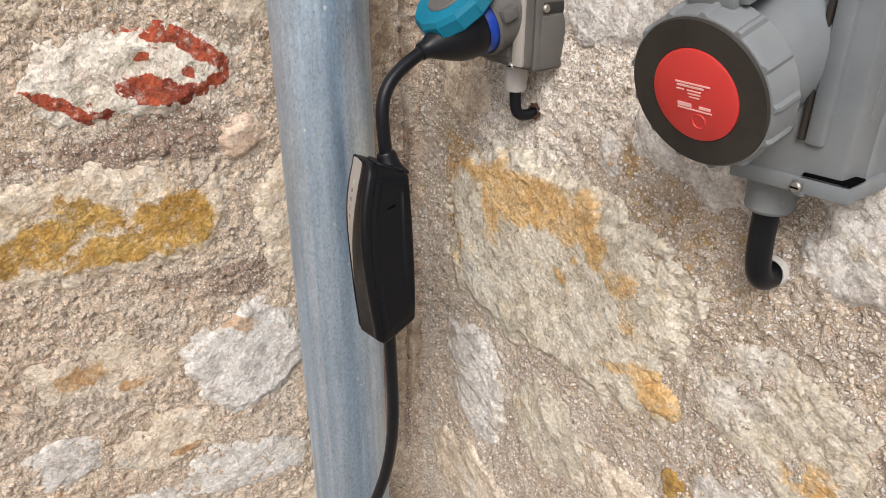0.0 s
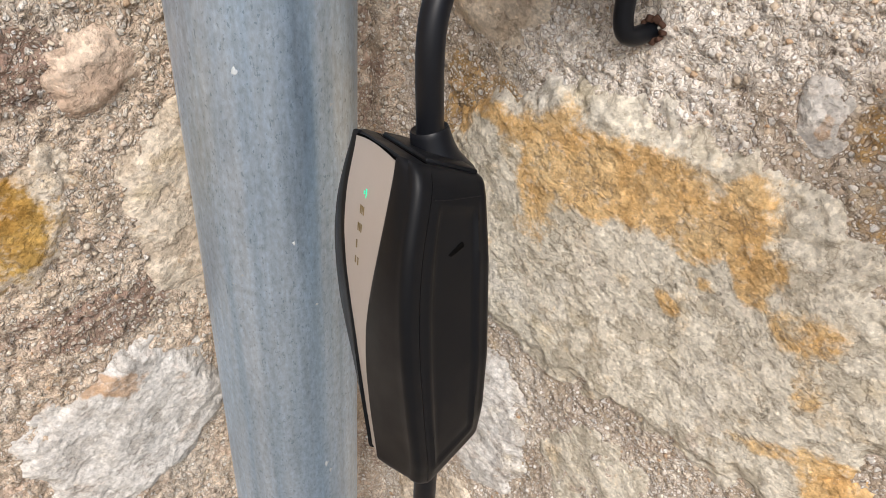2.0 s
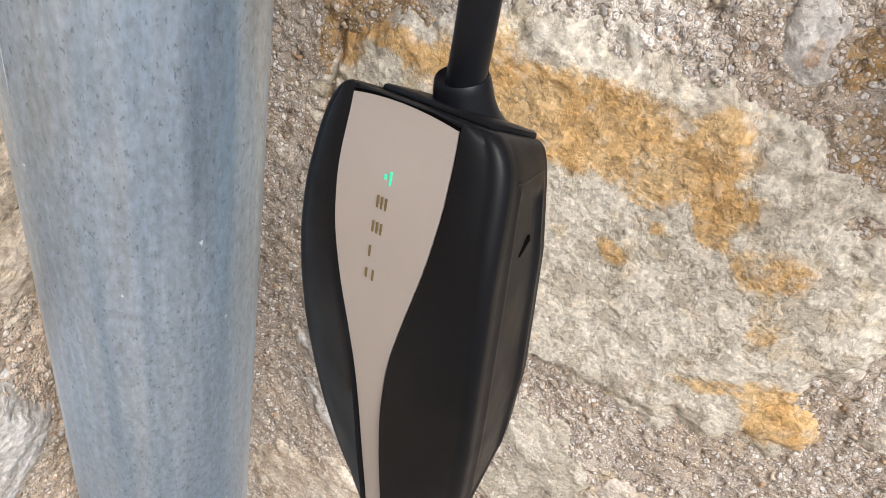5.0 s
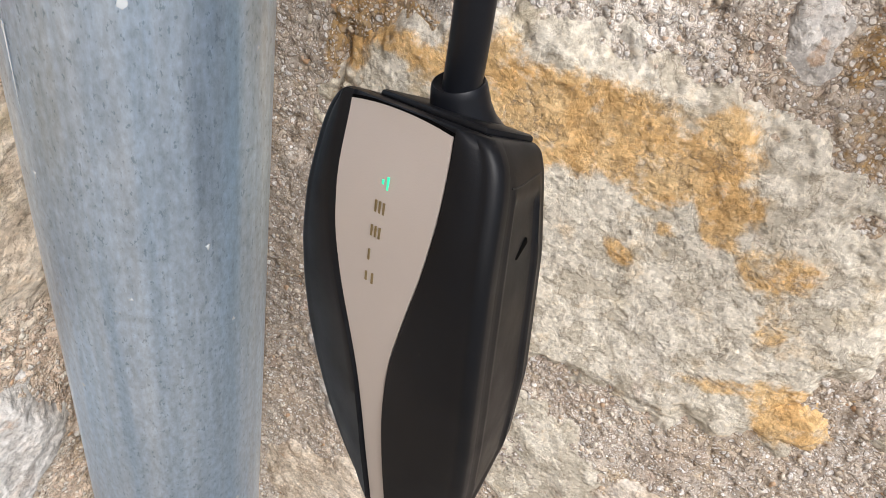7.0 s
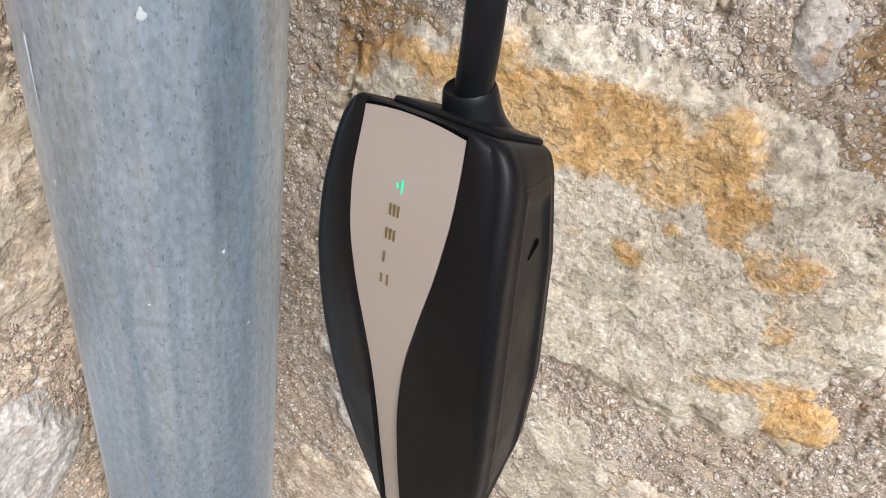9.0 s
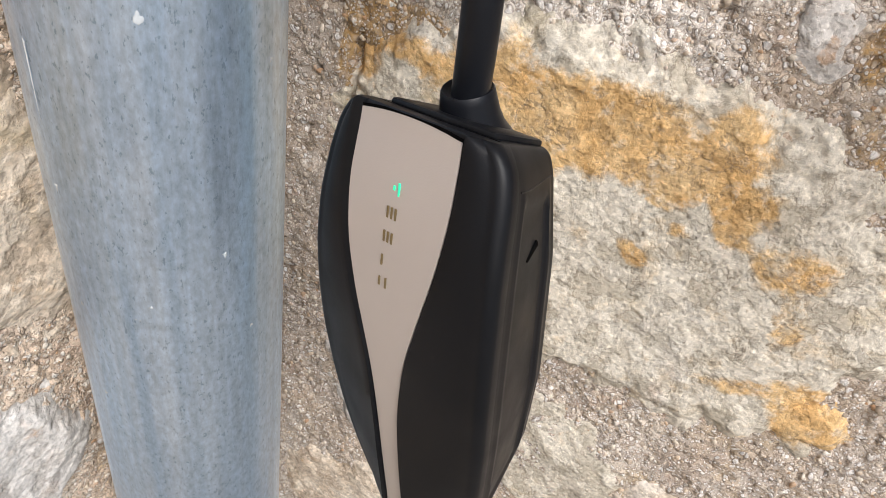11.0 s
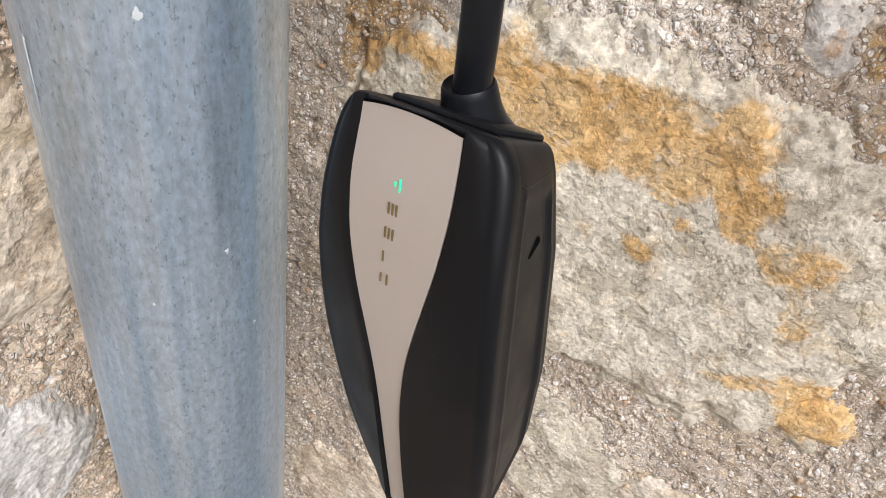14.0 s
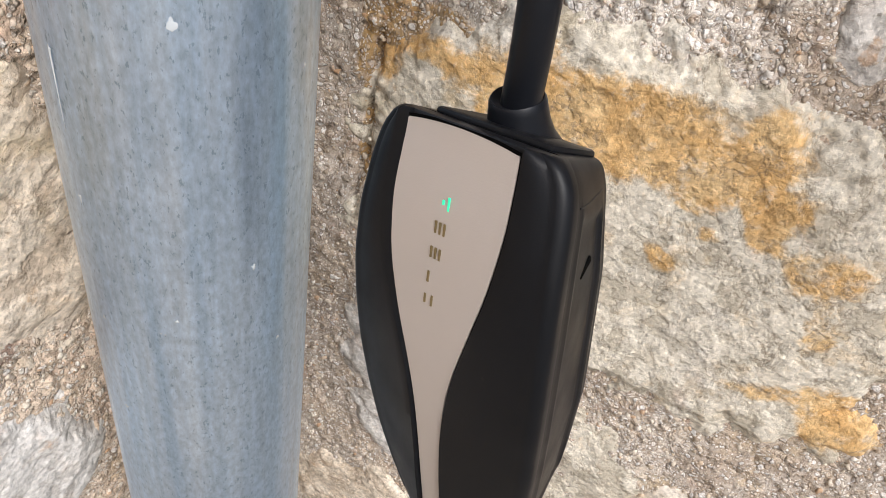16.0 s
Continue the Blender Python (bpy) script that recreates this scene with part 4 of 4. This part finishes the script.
def screw(parent, x, y, z, r, m=None):
    s = part("screw", lathe([(0.0, 0.0), (r, 0.0), (r, r * 0.5), (r * 0.75, r * 0.8), (0.0, r * 0.8)], 16, out_pose(x, y, z, 0)), M_STEEL, parent, "small steel screw")
    part("screw_slot", rbox(r * 1.5, 0.0006, r * 0.3, 0.0, T(x, y - r * 0.8, z)), M_GAP, s, "", 0)


def gland(parent, x, y, z, r, h, mat):
    g = part("cable_gland", lathe([(0.0, 0.004), (r * 0.9, 0.004), (r * 0.9, -0.002), (r, -0.003), (r, -h * 0.62), (r * 0.96, -h * 0.66), (r * 0.96, -h * 0.92), (r * 0.85, -h), (r * 0.45, -h), (0.0, -h)], 36, T(x, y, z), (6, r * 0.05, 3, 4)), mat, parent, "pale plastic cable gland")
    return g


# the smaller socket, with the plug in it
small = empty("wall_socket", "grey surface-mounted industrial socket with teal lid resting on the plug", "socket", "industrial sockets on the wall")
small.matrix_world = wall_pose(0.212, 0.0, 1.388)
W, D, HH = 0.080, 0.030, 0.20
base = part("back_box", rbox(W, 0.042, HH, 0.004, T(0, -0.016, HH / 2), 3), M_GREY, small, "grey plastic back box")
part("side_notch", rbox(0.004, 0.030, 0.011, 0.001, T(W / 2 - 0.0014, -0.014, 0.062)), M_GREY_D, base, "dark notch in the side")
part("side_flap", rbox(0.003, 0.032, 0.052, 0.001, T(W / 2, -0.014, 0.029)), M_GREY, base)
cover = part("cover", rbox(W - 0.002, 0.014, HH - 0.004, 0.004, T(0, -0.0435, HH / 2 + 0.002), 3, 0.98), M_GREY, small, "grey plastic front cover")
part("cover_rail", rbox(0.014, 0.005, HH - 0.008, 0.0015, T(0.0305, -0.0505, HH / 2 + 0.003)), M_RAIL, cover, "lighter vertical rail")
part("cover_field", rbox(0.054, 0.006, 0.13, 0.003, T(-0.008, -0.051, 0.078)), M_GREY, cover)
screw(small, 0.022, -0.0510, 0.006, 0.0038)
screw(small, 0.012, -0.0535, 0.024, 0.0034)
part("side_screw", lathe([(0.0, -0.002), (0.0042, -0.002), (0.0042, 0.002), (0.0030, 0.0035), (0.0, 0.0035)], 16, T(W / 2, -0.026, 0.062) @ pose(0, 0, 0, 0, 90, 0)), M_STEEL, small, "small steel screw")
gland(small, -0.003, -0.022, 0.001, 0.0125, 0.029, M_GLAND)
AX = out_pose(0.0, -0.046, 0.056)
part("socket_collar", lathe([(0.0, -0.012), (0.038, -0.012), (0.037, 0.004), (0.033, 0.016), (0.0335, 0.030), (0.031, 0.032), (0.029, 0.030), (0.029, 0.012), (0.0, 0.012)], 48, AX), M_GREY, small, "round grey socket collar", 40)
part("collar_lug", rbox(0.012, 0.012, 0.018, 0.002, AX @ T(0.033, 0.010, 0.020)), M_GREY, small)
part("socket_ring", lathe([(0.0275, 0.014), (0.0290, 0.036), (0.0268, 0.040), (0.0258, 0.036), (0.0258, 0.014)], 48, AX), M_BLUE, small, "blue plastic socket ring", 40)

lid_pose = T(-0.010, -0.101, 0.070) @ pose(0, 0, 0, 40, 0, -6)
lid = part("lid", lathe([(0.0, -0.010), (0.033, -0.010), (0.0400, -0.012), (0.0428, -0.0095), (0.0432, 0.0035), (0.0406, 0.0085), (0.0265, 0.0100), (0.0255, 0.0090), (0.0, 0.0090)], 12, lid_pose), M_TEAL, small, "teal faceted lid", 14)
for k in range(12):
    a = 2 * math.pi * k / 12
    part("lid_rib", rbox(0.0016, 0.0022, 0.0135, 0.0006, lid_pose @ T(0.0428 * math.cos(a), 0.0428 * math.sin(a), -0.003) @ pose(0, 0, 0, 0, 0, math.degrees(a))), M_TEAL, lid, "", 30)
part("lid_disc", lathe([(0.0, 0.0110), (0.0225, 0.0108), (0.0240, 0.0096), (0.0240, 0.0080), (0.0, 0.0080)], 40, lid_pose), M_GREY, lid, "grey centre disc")
for k in range(3):
    part("line", rbox(0.020 - 0.004 * k, 0.0014, 0.0006, 0.0, lid_pose @ T(0, 0.004 - 0.005 * k, 0.0110)), M_GLAND, lid, "worn raised line", 0)
part("hinge", rbox(0.022, 0.030, 0.010, 0.003, T(0, -0.062, 0.100) @ pose(0, 0, 0, -30, 0, 0)), M_GREY, small, "grey lid hinge")

plug = empty("plug", "black rubber plug with moulded boot pushed into the wall socket", "plug")
plug.matrix_world = small.matrix_world
inv = small.matrix_world.inverted()
b0 = inv @ BOOT
a0 = (inv.to_3x3() @ AXIS).normalized()
length = (AX.translation - b0).length
part("plug_body", lathe([(0.0, -0.001), (0.0076, -0.001), (0.0086, 0.0), (0.0090, 0.006), (0.0128, 0.013), (0.0195, 0.025), (0.0258, 0.038), (0.0286, 0.050), (0.0290, 0.062), (0.0270, 0.068), (0.0, 0.070)], 40, axis_pose(b0, a0)), M_RUBBER, plug, "black moulded plug body")
part("plug_ridge", rbox(0.020, 0.012, 0.030, 0.004, axis_pose(b0, a0) @ T(0, 0.021, 0.050)), M_RUBBER, plug)

feed = empty("feed_cable", "short dark cable bent from the gland into the wall", "cable", "feed cables into the wall")
p0 = on_right(0.209, 0.022, 1.362)
p1 = on_right(0.222, -0.014, 1.338)
part("sheath", tube(bezier(p0, p0 + Vector((0, 0, -0.034)), p1 + 0.036 * RIGHT[1] - 0.008 * RIGHT[0] + Vector((0, 0, -0.010)), p1, 24), 0.0062, 16), M_RUBBER, feed)
for k in range(9):
    ang = 2 * math.pi * k / 9
    part("hole_crumb", rbox(0.0045, 0.005, 0.0032, 0.001, T(*on_right(0.2215 + 0.0068 * math.cos(ang), 0.0035, 1.3365 + 0.0068 * math.sin(ang))) @ pose(0, 0, 0, 40 * k, 25 * k, 70 * k)), M_HOLE, feed, "brown crumbling edge of the hole")

# the larger socket, closed
big = empty("wall_socket", "blue-grey surface-mounted industrial socket with closed red-centred screw lid", "socket", "industrial sockets on the wall")
big.matrix_world = wall_pose(0.522, 0.0, 1.372)
W, HH = 0.120, 0.30
base = part("back_box", rbox(W, 0.034, HH, 0.005, T(0.003, -0.014, HH / 2 - 0.009), 3), M_GREY_B, big, "blue-grey plastic back box")
part("foot_lip", rbox(W - 0.030, 0.054, 0.0120, 0.0015, T(0.022, -0.034, -0.003) @ pose(0, 0, 0, 0, -3, 0)), M_GREY_B, base)
part("foot_gap", rbox(0.034, 0.020, 0.0022, 0.0008, T(0.050, -0.052, 0.0070) @ pose(0, 0, 0, 0, -3, 0)), M_GAP, base, "dark drain gap")
cover = part("cover", rbox(W - 0.004, 0.032, HH - 0.004, 0.003, T(0.003, -0.043, HH / 2 - 0.008), 2, 0.97), M_GREY_B, big, "blue-grey plastic front cover")
part("cover_rail", rbox(0.014, 0.008, HH - 0.03, 0.003, T(0.036, -0.059, HH / 2 + 0.012)), M_GREY_B, cover)
part("cover_rail", rbox(0.004, 0.010, HH - 0.03, 0.001, T(0.026, -0.058, HH / 2 + 0.014)), M_GREY_D, cover, "dark groove strip")
part("cover_wing", rbox(0.006, 0.030, HH - 0.05, 0.002, T(0.0585, -0.030, HH / 2 + 0.022)), M_GREY_B, cover)
screw(big, 0.031, -0.0612, -0.004, 0.0042)
screw(big, 0.014, -0.0605, 0.036, 0.0050)
part("screw_post", rbox(0.013, 0.050, 0.014, 0.002, T(0.031, -0.036, -0.004)), M_GREY_B, big)
gland(big, -0.002, -0.030, -0.006, 0.0195, 0.034, M_GREY_B)
AX = out_pose(-0.019, -0.056, 0.081)
part("socket_collar", lathe([(0.0, -0.02), (0.056, -0.02), (0.0525, 0.002), (0.0435, 0.024), (0.0405, 0.034), (0.0405, 0.047), (0.0, 0.047)], 56, AX), M_GREY_B, big, "round blue-grey socket collar", 40)
ring = part("screw_lid", lathe([(0.0, 0.043), (0.0560, 0.043), (0.0572, 0.0445), (0.0565, 0.046), (0.0560, 0.0655), (0.0545, 0.069), (0.0530, 0.0695), (0.0, 0.0695)], 156, AX, (13, -0.0022, 3, 5)), M_GREY_B, big, "ribbed blue-grey screw lid", 30)
part("lid_front", lathe([(0.0, 0.0695), (0.0535, 0.0692), (0.0525, 0.0715), (0.0340, 0.0722), (0.0332, 0.0712), (0.0, 0.0712)], 72, AX), M_GREY_D, ring, "dark grey front ring of the lid")
disc = part("lid_disc", lathe([(0.0, 0.0742), (0.031, 0.0740), (0.0333, 0.0730), (0.0337, 0.0710), (0.0, 0.0710)], 64, AX), M_REDPL, ring, "red centre disc")


def red_bar(x, y, wide, tall):
    part("line", rbox(wide, tall, 0.0006, 0.0, AX @ pose(0, 0, 0, 0, 0, 0) @ T(x, y, 0.0743)), M_REDLINE, disc, "pale worn printed line", 0)


for x, y, wide, tall in ((0.0, 0.0095, 0.027, 0.0011), (-0.002, 0.0072, 0.021, 0.0013), (-0.010, 0.0043, 0.006, 0.0009), (0.001, 0.0043, 0.011, 0.0009), (0.001, 0.0020, 0.010, 0.0009), (0.001, -0.0003, 0.008, 0.0008), (-0.007, -0.0068, 0.011, 0.0028), (0.009, -0.0068, 0.009, 0.0020), (0.001, -0.0096, 0.027, 0.0009)):
    red_bar(x, y, wide, tall)
part("emblem_ring", lathe([(0.0046, 0.0741), (0.0052, 0.0748), (0.0058, 0.0741)], 28, AX @ T(0.004, -0.0175, 0)), M_REDPL, disc, "raised round emblem")
hinge = part("hinge", rbox(0.034, 0.014, 0.050, 0.003, AX @ T(0.0, 0.058, 0.030)), M_GREY_B, big, "lid hinge")
part("hinge_arm", rbox(0.008, 0.010, 0.055, 0.002, AX @ T(0.020, 0.060, 0.022)), M_GREY_B, hinge)
part("hinge_arm", rbox(0.008, 0.010, 0.055, 0.002, AX @ T(-0.020, 0.060, 0.022)), M_GREY_B, hinge)

feed = empty("feed_cable", "thick dark cable bent from the gland into a filled hole", "cable", "feed cables into the wall")
p0 = on_right(0.519, 0.030, 1.338)
p1 = on_right(0.522, -0.012, 1.268)
part("sheath", tube(bezier(p0, p0 + Vector((0, 0, -0.070)), p1 + 0.040 * RIGHT[1] + Vector((0, 0, -0.010)), p1, 22), 0.0102, 20), M_RUBBER, feed)
part("filler_ring", lathe([(0.0100, -0.004), (0.0140, -0.003), (0.0132, 0.001), (0.0115, 0.0022), (0.0100, 0.001)], 22, axis_pose(on_right(0.521, 0.004, 1.268), RIGHT[1])), M_CHALK, feed, "white filler round the cable")
